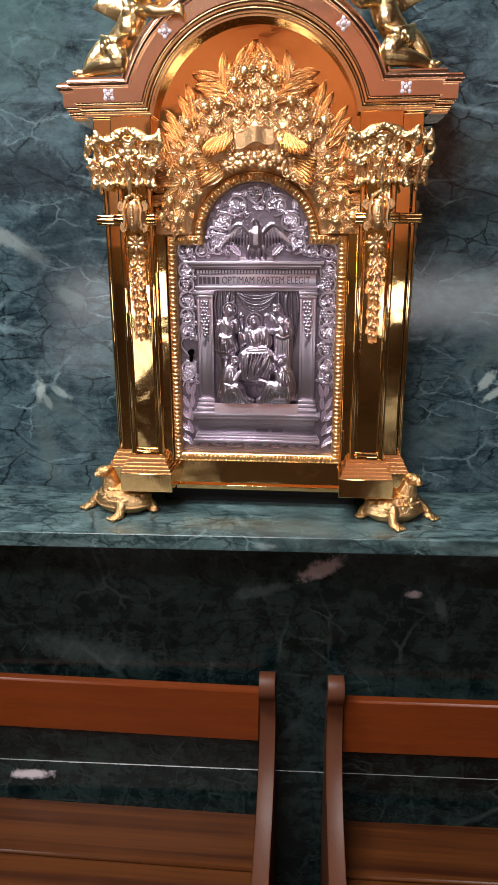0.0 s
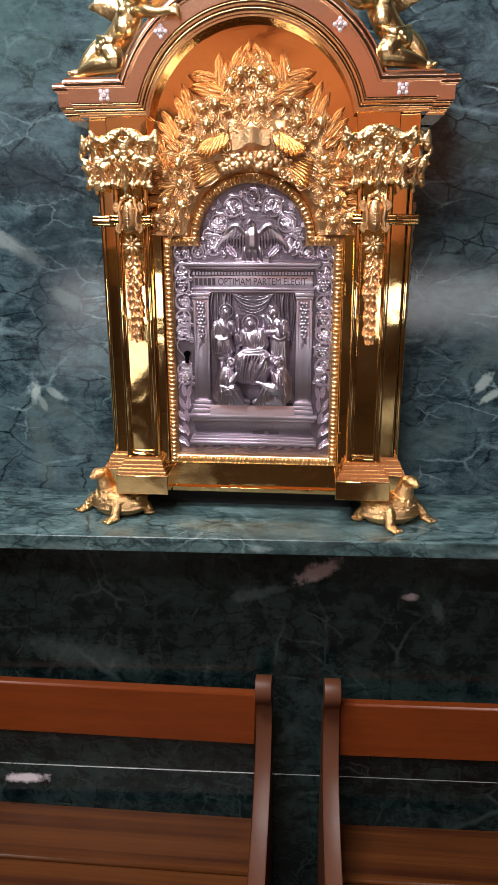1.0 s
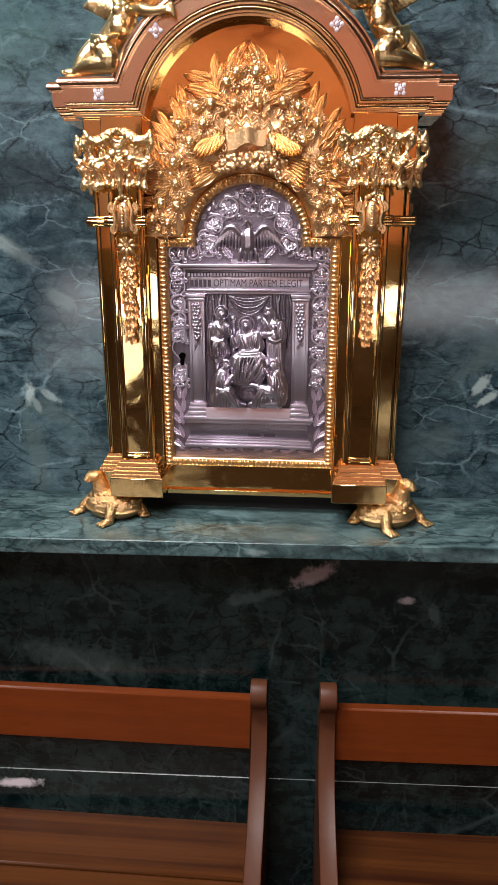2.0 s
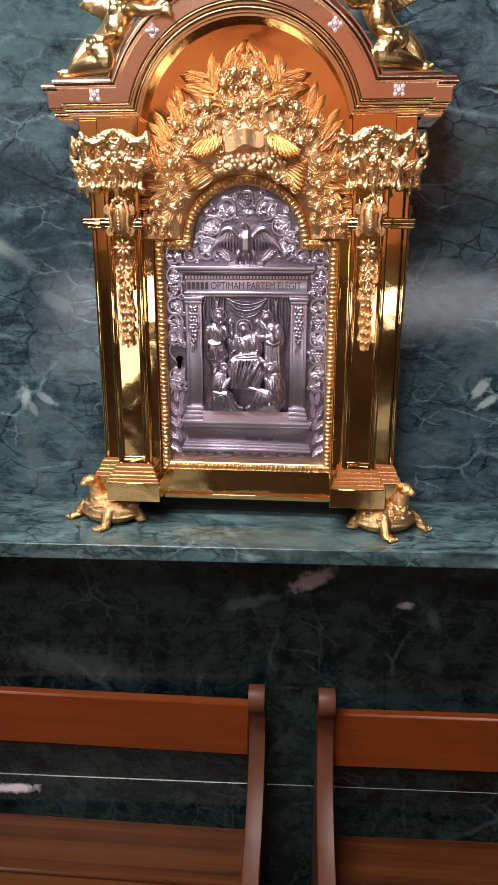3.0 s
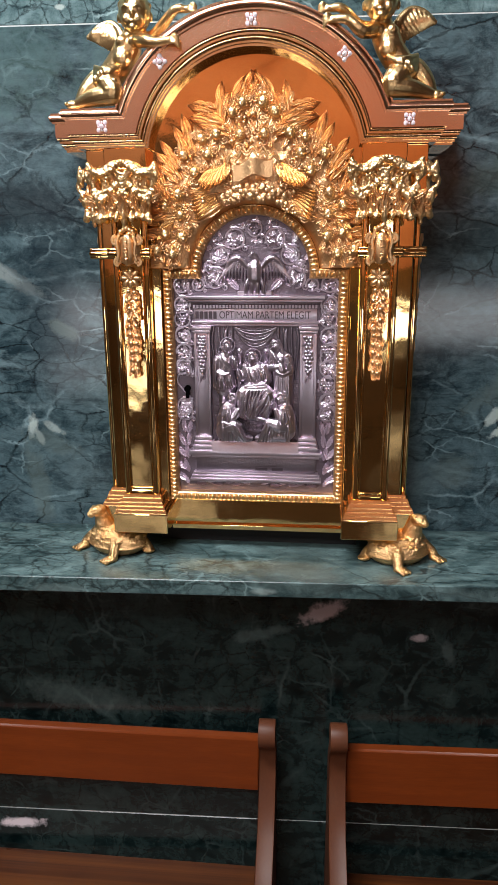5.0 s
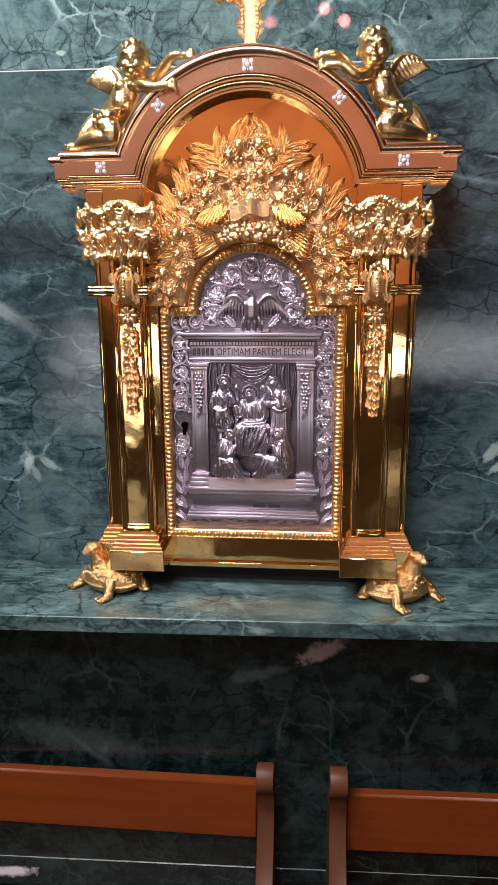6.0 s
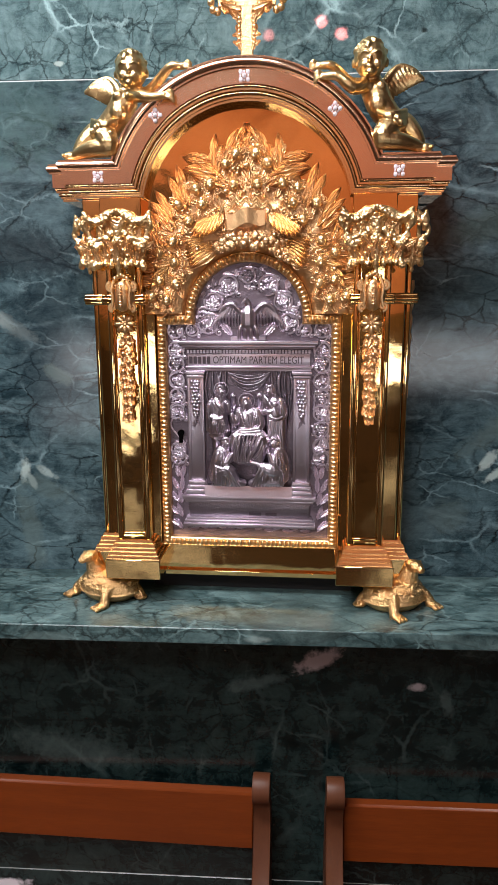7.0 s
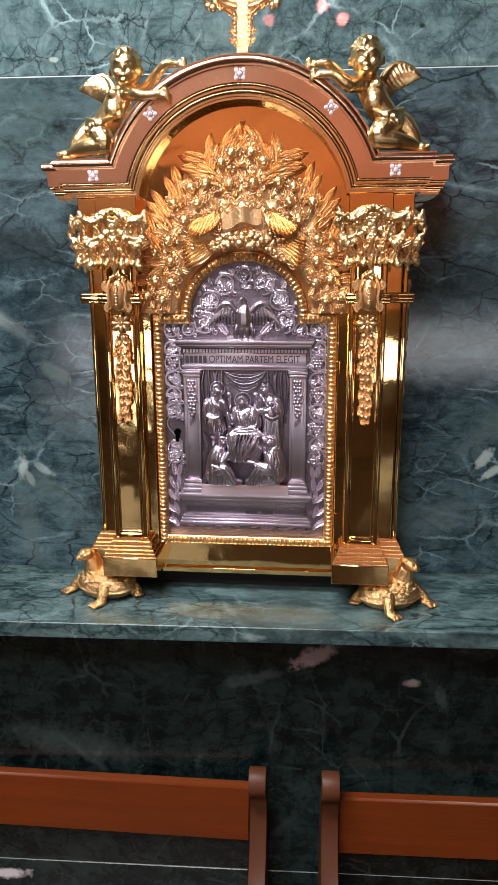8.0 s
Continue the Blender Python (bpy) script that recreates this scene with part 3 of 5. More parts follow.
def capital(cx, yf, hw, z0, z1, whole=True):
    """A cast capital: bell, upswept horns, a ribbed drape in the middle, hollow scrolls, leaf tufts below. whole: with both scrolls."""
    h = z1 - z0
    X = lambda u: cx + u * hw
    Zf = lambda v: z0 + v * h
    bm = bmesh.new()
    box(bm, X(-0.74), X(0.74), yf - 0.003, yf + 0.03, Zf(0.14), Zf(0.92), 0.003)
    sides = (-1, 1)
    for t in sides:
        # horned upper edge, rising to the middle
        limb(bm, [(X(0), yf - 0.010, Zf(0.97)), (X(t * 0.30), yf - 0.010, Zf(0.93)), (X(t * 0.60), yf - 0.009, Zf(0.82)), (X(t * 0.84), yf - 0.011, Zf(0.83)), (X(t * 1.0), yf - 0.013, Zf(0.96))], [0.0044, 0.0056, 0.0064, 0.0060, 0.0026], 8)
        for k in range(9):
            f = k / 8
            ball(bm, (X(t * (0.12 + 0.8 * f)), yf - 0.014, Zf(0.95 - 0.16 * math.sin(f * 2.6))), (0.0036, 0.003, 0.0030), (0, 40 * k, 0), 7, 5)
        limb(bm, [(X(t * 0.98), yf - 0.012, Zf(0.92)), (X(t * 1.02), yf - 0.012, Zf(0.76)), (X(t * 0.95), yf - 0.010, Zf(0.66))], [0.0036, 0.0050, 0.0034], 8)
        # hollow scroll
        tube(bm, spiral((X(t * 0.64), Zf(0.62)), h * 0.165, h * 0.10, 90, -0.95 * t, 22, yf - 0.009, 0.003), [0.0034 - 0.0010 * k / 21 for k in range(22)], 7)
        # tufts under the scroll, stalk and foot leaf
        for u, v, r in ((0.80, 0.42, 0.0064), (0.66, 0.36, 0.0068), (0.90, 0.50, 0.0042), (0.52, 0.42, 0.0040), (0.74, 0.30, 0.0044), (0.36, 0.50, 0.0056), (0.24, 0.60, 0.0050), (0.34, 0.34, 0.0050), (0.16, 0.30, 0.0046)):
            ball(bm, (X(t * u), yf - 0.010, Zf(v)), (r, r * 0.9, r * 1.05), seg=10, rings=7)
        limb(bm, [(X(t * 0.72), yf - 0.006, Zf(0.30)), (X(t * 0.70), yf - 0.007, Zf(0.16)), (X(t * 0.76), yf - 0.010, Zf(0.02))], [0.0040, 0.0040, 0.0046], 8)
        for u, v in ((0.58, 0.06), (0.40, 0.09), (0.22, 0.05)):
            limb(bm, [(X(t * u * 0.9), yf - 0.005, Zf(0.30)), (X(t * u), yf - 0.008, Zf(0.16)), (X(t * u), yf - 0.012, Zf(v))], [0.0030, 0.0034, 0.0040], 7)
    # ribbed drape, flower and pendant in the middle
    for k in range(7):
        f = 0.92 - 0.055 * k
        w = 0.40 * (1 - k / 8.5)
        limb(bm, [(X(-w), yf - 0.008, Zf(f)), (X(-w * 0.45), yf - 0.0115, Zf(f - 0.07)), (X(0), yf - 0.0135, Zf(f - 0.13)), (X(w * 0.45), yf - 0.0115, Zf(f - 0.07)), (X(w), yf - 0.008, Zf(f))], [0.0013, 0.0017, 0.0021, 0.0017, 0.0013], 6)
    for k in range(6):
        a = k * math.pi / 3
        ball(bm, (X(0) + 0.0052 * math.cos(a), yf - 0.012, Zf(0.46) + 0.0048 * math.sin(a)), 0.0036, seg=8, rings=6)
    ball(bm, (X(0), yf - 0.014, Zf(0.46)), 0.0032, seg=8, rings=6)
    limb(bm, [(X(0), yf - 0.010, Zf(0.36)), (X(0), yf - 0.012, Zf(0.12)), (X(0), yf - 0.012, Zf(-0.03))], [0.0044, 0.0050, 0.0030], 8)
    ball(bm, (X(0), yf - 0.012, Zf(-0.09)), 0.0030, seg=8, rings=6)
    cap = lumpy(fused(tpart("capital", bm, mat_gold_bright, "leafy cast gold capital"), 0.0009, 1), 0.0026, 0.0042)
    for t in sides:
        for u, v, a, L in ((0.30, 0.10, 8, 0.32), (0.52, 0.08, 24, 0.28), (0.16, 0.34, 40, 0.24), (0.78, 0.34, 62, 0.26), (0.86, 0.62, 24, 0.30)):
            put("leaf", leaf, facing(*at(X(t * u), yf - 0.0105, Zf(v)), t * a, h * L * min(1.0, hw / 0.030), 10, 1.0), cap)
        for u, v in ((0.45, 0.72), (0.86, 0.44), (0.30, 0.22)):
            put("berry", berry, pose(*at(X(t * u), yf - 0.0145, Zf(v))) @ Matrix.Diagonal((0.0024, 0.0024, 0.0024, 1)), cap)
    put("leaf", leaf, facing(*at(X(0), yf - 0.013, Zf(0.10)), 0, h * 0.34, 10, 1.2), cap)
    for k in range(3):
        put("berry", berry, pose(*at(X((k - 1) * 0.09), yf - 0.013, Zf(0.99 - 0.01 * abs(k - 1)))) @ Matrix.Diagonal((0.0032, 0.0030, 0.0032, 1)), cap)
    return cap


for s in (-1, 1):
    c = s * PX
    # recessed outer pilaster, then the front one with its sunk panel
    xa, xb = sorted((s * 0.15, s * 0.209))
    tpart("outer_pilaster", box(bmesh.new(), xa, xb, -0.004, 0.086, 1.19, 1.659, 0.0030, 4), mat_gold, "", 12)
    xa, xb = sorted((s * 0.2105, s * 0.2180))
    tpart("outer_pilaster", box(bmesh.new(), xa, xb, 0.008, 0.086, 1.19, 1.659, 0.0030, 4), mat_gold, "", 12)
    shaft = tpart("pilaster", boxed(c - 0.0185, c + 0.0185, -0.0265, 0.01, 1.192, 1.525), mat_gold, "polished gold pilaster with a sunk panel", 30)
    for nm, xa, xb, y, za, zb in (("stile", c - 0.024, c - 0.0165, -0.030, 1.188, 1.660), ("stile", c + 0.0165, c + 0.024, -0.030, 1.188, 1.660),
                                  ("panel_moulding", c - 0.0166, c - 0.0140, -0.0285, 1.205, 1.518), ("panel_moulding", c + 0.0140, c + 0.0166, -0.0285, 1.205, 1.518),
                                  ("bottom_rail", c - 0.0165, c + 0.0165, -0.0298, 1.188, 1.201), ("panel_moulding", c - 0.0166, c + 0.0166, -0.0288, 1.201, 1.205),
                                  ("top_rail", c - 0.0165, c + 0.0165, -0.0298, 1.518, 1.660)):
        if nm == "panel_moulding":
            tpart(nm, box(bmesh.new(), xa, xb, y, 0.008, za, zb, 0.0012, 3), mat_gold, "", 75, shaft)
        else:
            tpart(nm, box(bmesh.new(), xa, xb, y, 0.008, za, zb, 0.0024, 3), mat_gold, "", 75 if nm == "stile" else 20, shaft)
    # blocks between capital and cornice
    xa, xb = sorted((s * 0.1895, s * 0.2180))
    tpart("pilaster_block", boxed(xa, xb, -0.018, 0.06, 1.60, 1.6605, 0.001), mat_gold_field)
    tpart("pilaster_block", boxed(c - 0.0275, c + 0.0275, -0.033, 0.02, 1.60, 1.6605, 0.001), mat_gold_field)
    capital(c + s * 0.002, -0.032, 0.0430, 1.571, 1.6435)
    capital(s * 0.2135, -0.002, 0.0150, 1.574, 1.642)
    # ring across the shaft, with a shield-shaped console
    for zc, rr in ((1.5310, 0.0046), (1.5360, 0.003), (1.5265, 0.0026)):
        tpart("shaft_ring", box(bmesh.new(), c - 0.028 - rr * 0.4, c + 0.028 + rr * 0.4, -0.0335 - rr, 0.02, zc - rr * 0.8, zc + rr * 0.8, rr * 0.7, 3), mat_gold, "", 75)
        xa, xb = sorted((s * 0.185, s * (0.2235 + rr * 0.5)))
        tpart("shaft_ring", box(bmesh.new(), xa, xb, -0.006 - rr, 0.08, zc - rr * 0.8, zc + rr * 0.8, rr * 0.7, 3), mat_gold, "", 75)
    bm = bmesh.new()
    ball(bm, (c, -0.041, 1.536), (0.0105, 0.0068, 0.0205), seg=16, rings=10)
    ball(bm, (c, -0.038, 1.536), (0.0165, 0.006, 0.0195), seg=16, rings=10)
    for t in (-1, 1):
        tube(bm, spiral((c + t * 0.0140, 1.5475), 0.0062, 0.001, 90, -1.4 * t, 20, -0.043), 0.0023, 6)
        tube(bm, spiral((c + t * 0.0128, 1.5215), 0.0055, 0.001, -90, 1.3 * t, 18, -0.043), 0.0021, 6)
        tube(bm, [(c + t * 0.009, -0.046, 1.556), (c + t * 0.0125, -0.047, 1.545), (c + t * 0.0105, -0.047, 1.532), (c + t * 0.0125, -0.046, 1.522)], 0.0020, 6)
    for k in range(5):
        ball(bm, (c + (k - 2) * 0.004, -0.043, 1.5585 + 0.002 * (2 - abs(k - 2))), 0.0032, seg=8, rings=5)
    tube(bm, [(c, -0.0495, 1.552), (c, -0.0515, 1.54), (c, -0.0495, 1.522)], 0.0016, 6)
    con = tpart("console", bm, mat_gold_satin, "shield-shaped cast console")
    for k in range(7):
        put("berry", berry, pose(*at(c, -0.0515 + abs(k - 3) * 0.0004, 1.550 - k * 0.0042)) @ Matrix.Diagonal((0.0028, 0.0015, 0.0012, 1)), con)
    # hanging garland on the face, and one seen edge-on at the side
    bm = bmesh.new()
    tube(bm, [(c + 0.0015 * math.sin(k * 1.3), -0.0275, 1.505 - k * 0.0115) for k in range(12)], 0.0034, 6)
    g = tpart("garland", bm, mat_gold_chased, "cast gold garland of leaves and fruit")
    for k in range(8):
        a = radians(-90 + 45 * k)
        put("shell_lobe", berry, pose(*at(c + 0.0078 * math.cos(a), -0.0325, 1.4995 + 0.0078 * math.sin(a)), 0, 90 - math.degrees(a), 0) @ Matrix.Diagonal((0.0038, 0.0046, 0.0066, 1)), g)
    put("rosette", rosette, pose(*at(c, -0.036, 1.5005)) @ Matrix.Diagonal((0.0034, 0.003, 0.0034, 1)), g)
    rnd = random.Random(31 + s)
    for k in range(10):
        z = 1.486 - k * 0.0116
        w = 0.0112 * (1 - 0.035 * k)
        put("leaf", leaf, facing(*at(c - 0.0005, -0.030, z), 155 + rnd.uniform(-12, 12), w * 2.1, 8, 1.1), g)
        put("leaf", leaf, facing(*at(c + 0.0005, -0.030, z), -155 + rnd.uniform(-12, 12), w * 2.1, 8, 1.1), g)
        for t in (-1, 1):
            put("berry", berry, pose(*at(c + t * w * rnd.uniform(0.3, 0.6), -0.0335, z - 0.004 + rnd.uniform(-0.002, 0.002))) @ Matrix.Diagonal((0.0033, 0.0033, 0.0033, 1)), g)
    put("leaf", leaf, facing(*at(c, -0.030, 1.381), 180, 0.016, 4, 0.9), g)
    bm = bmesh.new()
    tube(bm, [(s * 0.2190, 0.030, 1.555 - k * 0.0085) for k in range(20)], [0.0052 * (1 - 0.03 * k) * (1 + 0.3 * math.sin(k * 2.2)) for k in range(20)], 8)
    tpart("side_garland", bm, mat_gold_chased)
    # stepped pedestal and plinth
    for za, zb, w, y in ((1.1900, 1.1945, 0.0275, -0.0335), (1.1835, 1.1902, 0.0310, -0.0375), (1.1790, 1.1838, 0.0325, -0.0395),
                         (1.1740, 1.1792, 0.0360, -0.0430), (1.1693, 1.1742, 0.0380, -0.0450)):
        tpart("pedestal_step", sloped(c - w, c + w, y, 0.03, za, zb), mat_gold_step, "", 20)
        xa, xb = sorted((s * 0.18, s * (0.1895 + w)))
        tpart("pedestal_step", sloped(xa, xb, y + 0.028, 0.084, za, zb), mat_gold_step, "", 20)
    bm = boxed(c - 0.0395, c + 0.0395, -0.0465, 0.05, 1.1405, 1.1695, 0.001)
    tpart("plinth", bm, mat_gold, "plain polished plinth block")
    xa, xb = sorted((s * 0.18, s * 0.228))
    tpart("plinth", boxed(xa, xb, -0.012, 0.082, 1.1405, 1.1695, 0.001), mat_gold)


# turtle-shaped feet
def turtle_foot(s):
    bm = bmesh.new()
    o = Vector((s * 0.212, 0.005, 1.1))
    d = Vector((s * 0.62, -0.78, 0)).normalized()      # the way it faces
    e = Vector((-d.y, d.x, 0)) * s

    def P(f, g, z):
        v = o + d * f - e * g
        return (v.x, v.y, 1.1 + z)
    ang = math.degrees(math.atan2(d.y, d.x))
    # shell, under the plinth
    shell = (s * 0.207, -0.014)
    ball(bm, (*shell, 1.1165), (0.045, 0.034, 0.0240), (0, 0, s * 14), 24, 14)
    ball(bm, (*shell, 1.1135), (0.048, 0.036, 0.0065), (0, 0, s * 14), 24, 10)
    # breast, neck and raised head
    ball(bm, P(0.012, 0, 0.022), (0.024, 0.022, 0.018), (0, 0, ang), 16, 10)
    limb(bm, [P(0.016, 0, 0.022), P(0.024, 0, 0.038), P(0.028, 0, 0.052), P(0.030, 0, 0.060)], [0.0180, 0.0148, 0.0112, 0.0092], 12)
    ball(bm, P(0.035, 0, 0.0645), (0.0145, 0.0105, 0.0085), (0, 0, ang), 12, 8)
    ball(bm, P(0.047, 0, 0.0615), (0.006, 0.0065, 0.005), (0, 0, ang), 8, 6)
    for g in (-1, 1):
        ball(bm, P(0.036, g * 0.0095, 0.068), 0.003, seg=6, rings=5)
        k = 0.027 if g < 0 else 0.044
        limb(bm, [P(0.018, g * 0.020, 0.024), P(0.030, g * (k - 0.010), 0.022), P(0.040, g * (k - 0.002), 0.012), P(0.043, g * k, 0.004)], [0.0115, 0.0095, 0.0075, 0.0075], 9)
        ball(bm, P(0.049, g * k, 0.0042), (0.0115, 0.0095, 0.0042), (0, 0, ang), 10, 6)
        for t in (-1, 0, 1):
            ball(bm, P(0.058, g * k + t * 0.006, 0.003), (0.0055, 0.003, 0.003), (0, 0, ang), 6, 4)
    # hind leg
    limb(bm, [(s * 0.178, -0.012, 1.115), (s * 0.166, -0.018, 1.113), (s * 0.160, -0.020, 1.104)], [0.010, 0.008, 0.008], 9)
    ball(bm, (s * 0.159, -0.023, 1.104), (0.010, 0.009, 0.004), seg=10, rings=6)
    # scutes of the shell and folds of the neck
    for i in range(9):
        for j in range(6):
            x, y = (i - 4 + 0.5 * (j % 2)) / 4.9, (j - 2.5) / 3.0
            if x * x + y * y < 0.92:
                v = Matrix.Rotation(radians(s * 14), 3, "Z") @ Vector((x * 0.044, y * 0.033, 0))
                ball(bm, (shell[0] + v.x, shell[1] + v.y, 1.1165 + 0.0240 * math.sqrt(1 - x * x - y * y)), (0.0052, 0.0052, 0.0019), (0, 0, 30 * i), 7, 4)
    for k in range(6):
        ball(bm, P(0.024 + k * 0.001, 0, 0.020 + k * 0.006), (0.0185 - k * 0.0016, 0.0175 - k * 0.0016, 0.0020), (0, 12, ang), 14, 5)
    return fused(tpart("turtle_foot", bm, mat_turtle, "cast gold foot shaped as a turtle"), 0.0012, 1)


turtle_foot(-1)
turtle_foot(1)

# ---- the door ----
DW, DZ0, DZS, DR, DCZ = 0.125, 1.181, 1.510, 0.086, 1.506


def door_outline(inset):
    """Outline of the round-headed shouldered door, anticlockwise from the lower left."""
    w, r = DW - inset, DR - inset
    zs = DZS - inset
    a0 = math.asin(max(-1, min(1, (zs - DCZ) / r)))
    arc = [(r * math.cos(a), DCZ + r * math.sin(a)) for a in [a0 + (math.pi - 2 * a0) * k / 40 for k in range(41)]]
    return [(-w, DZ0 + inset), (w, DZ0 + inset), (w, zs)] + arc + [(-w, zs)]


def slab_from(outline, y0, y1):
    bm = bmesh.new()
    a = [bm.verts.new((x, y0, z)) for x, z in outline]
    c = [bm.verts.new((x, y1, z)) for x, z in outline]
    bm.faces.new(a)
    bm.faces.new(list(reversed(c)))
    for k in range(len(a)):
        bm.faces.new((a[k], c[k], c[(k + 1) % len(a)], a[(k + 1) % len(a)]))
    return bm


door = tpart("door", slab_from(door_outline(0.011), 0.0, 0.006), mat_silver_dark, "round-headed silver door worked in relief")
bm = bmesh.new()
loops = [[bm.verts.new((x, y, z)) for x, z in door_outline(i)] for i, y in ((0, 0.006), (0, -0.010), (0.0015, -0.0115), (0.003, -0.010), (0.0095, -0.010), (0.0105, -0.0112), (0.0122, -0.010), (0.0128, 0.002))]
for a, c in zip(loops, loops[1:]):
    for k in range(len(a)):
        bm.faces.new((a[k], a[(k + 1) % len(a)], c[(k + 1) % len(c)], c[k]))
frame_ob = tpart("door_frame", bm, mat_gold_satin, "gold beaded door frame", 30)
bm = bmesh.new()
ball(bm, (0, 0, 0), (0.0029, 0.0042, 0.0049), seg=10, rings=6)
ball(bm, (0.0031, 0, 0), (0.0008, 0.0024, 0.0036), seg=8, rings=5)
bead = mesh_of("bead", bm, mat_gold_bright)
line = door_outline(0.0062)
line.append(line[0])
gap, carry = 0.0063, 0.0
for (xa, za), (xb, zb) in zip(line, line[1:]):
    L = math.hypot(xb - xa, zb - za)
    while carry < L:
        f = carry / L
        put("bead", bead, pose(*at(xa + (xb - xa) * f, -0.0105, za + (zb - za) * f), 0, -math.degrees(math.atan2(zb - za, xb - xa)), 0), frame_ob)
        carry += gap
    carry -= L
for z in (1.225, 1.44):
    bm = bmesh.new()
    tube(bm, [(DW + 0.0030, -0.0165, z - 0.009), (DW + 0.0030, -0.0165, z + 0.009)], 0.0026, 8)
    tpart("hinge", bm, mat_gold)


def dpart(name, bm, mat=None, label="", smooth=40):
    return tpart(name, bm, mat or mat_silver, label, smooth, parent=door)


# entablature with dentils and lettering
bm = bmesh.new()
for za, zb, w, y in ((1.4705, 1.4755, 0.0945, -0.013), (1.4665, 1.4705, 0.0915, -0.0105), (1.4645, 1.4665, 0.088, -0.0085), (1.4405, 1.4575, 0.0845, -0.0035), (1.4375, 1.441, 0.0875, -0.008), (1.434, 1.4375, 0.086, -0.0055)):
    dpart("frieze" if zb == 1.4575 else "entablature_moulding", box(bmesh.new(), -w, w, y, 0.001, za, zb, 0.0010, 2), None, "", 40)
dent = mesh_of("dentil", boxed(-0.0014, 0.0014, -0.0014, 0.0014, -0.0022, 0.0022), mat_silver, 0)
for k in range(38):
    put("dentil", dent, pose(*at(-0.0832 + k * 0.0045, -0.0058, 1.4608)), door)
for k in range(5):
    dpart("inscription_bar", boxed(-0.0822 + k * 0.0062, -0.0778 + k * 0.0062, -0.0042, -0.003, 1.4440, 1.4540), mat_letter, "bar in place of a raised letter, darkened for its shadow", 0)
fc = bpy.data.curves.new("inscription", "FONT")
fc.body, fc.size, fc.extrude, fc.space_character, fc.offset = "OPTIMAM PARTEM ELEGIT", 0.0142, 0.0004, 1.0, 0.0
fc.materials.append(mat_letter)
ins = new("inscription", fc)
ins.parent = door
ins.matrix_local = pose(*at(-0.0495, -0.0039, 1.4446), 90, 0, 0) @ Matrix.Diagonal((0.755, 1, 1, 1))
tagged(ins, "raised silver capital letters, darkened for their shadows")

# smooth strips between the door and the pilasters
for s in (-1, 1):
    xa, xb = sorted((s * 0.1262, s * 0.1392))
    tpart("inner_strip", boxed(xa, xb, -0.016, 0.01, 1.181, 1.512, 0.0008), mat_gold)

# niche, columns, base
bm = bmesh.new()
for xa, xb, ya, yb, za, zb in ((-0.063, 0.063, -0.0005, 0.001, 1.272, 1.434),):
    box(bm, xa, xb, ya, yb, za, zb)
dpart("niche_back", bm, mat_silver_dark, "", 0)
for s in (-1, 1):
    c = s * 0.0735
    col = dpart("column", box(bmesh.new(), c - 0.0115, c + 0.0115, -0.007, 0.001, 1.277, 1.434, 0.001, 2), None, "silver relief column", 75)
    for nm, xa, xb, y, za, zb in [("column_fillet", c - 0.0115, c - 0.0075, -0.0095, 1.277, 1.431), ("column_fillet", c + 0.0075, c + 0.0115, -0.0095, 1.277, 1.431)] + [
            ("column_moulding", c - w, c + w, y, za, zb) for za, zb, w, y in ((1.429, 1.434, 0.0135, -0.0115), (1.4245, 1.429, 0.0122, -0.0105), (1.2715, 1.278, 0.0125, -0.0115), (1.2655, 1.272, 0.014, -0.013), (1.2585, 1.266, 0.0155, -0.0145))]:
        dpart(nm, box(bmesh.new(), xa, xb, y, 0.0, za, zb, 0.0010, 2), None, "", 40)
    rnd = random.Random(3)
    for k in range(11):
        for t in (-0.55, 0.55) if k % 2 or 7 <= k < 9 else (-1, 0, 1) if k < 7 else (0,):
            put("berry", bpy.data.meshes.get("silver_berry") or mesh_of("silver_berry", ball(bmesh.new(), (0, 0, 0), 1.0, seg=8, rings=6), mat_silver),
                pose(*at(c + t * 0.0040 + rnd.uniform(-0.0006, 0.0006), -0.0090 + rnd.uniform(-0.001, 0.0006), 1.4195 - k * 0.0049 + rnd.uniform(-0.001, 0.001))) @ Matrix.Diagonal((0.0030, 0.0036, 0.0034, 1)), door)
    for z, a in ((1.4225, 180), (1.372, 160), (1.366, 200)):
        put("leaf", bpy.data.meshes.get("column_leaf") or leaf_mesh("column_leaf", mat_silver, width=0.6, curl=-0.05), facing(*at(c, -0.0075, z), a, 0.012, 0, 1.0), door)
bm = bmesh.new()
rows = [[bm.verts.new((x, y, z)) for x in (-0.062, 0.062)] for y, z in ((-0.0130, 1.2725), (-0.0163, 1.2585), (-0.0165, 1.2555), (0.0, 1.2555))]
for a, c in zip(rows, rows[1:]):
    bm.faces.new((a[0], a[1], c[1], c[0]))
dpart("sloping_ledge", bm, None, "", 20)
bm = bmesh.new()
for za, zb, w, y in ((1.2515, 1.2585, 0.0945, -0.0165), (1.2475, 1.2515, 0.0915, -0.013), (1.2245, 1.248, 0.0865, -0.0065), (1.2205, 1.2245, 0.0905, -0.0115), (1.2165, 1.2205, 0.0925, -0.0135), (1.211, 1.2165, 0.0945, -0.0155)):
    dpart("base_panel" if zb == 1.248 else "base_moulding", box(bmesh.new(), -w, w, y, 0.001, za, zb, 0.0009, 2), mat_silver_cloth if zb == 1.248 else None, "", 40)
for xa, xb in ((-0.0, 0.0175), (0.0235, 0.0395)):
    dpart("inscription_bar", boxed(xa, xb, -0.0071, -0.006, 1.2272, 1.2318), mat_letter, "small illegible lettering bar", 0)
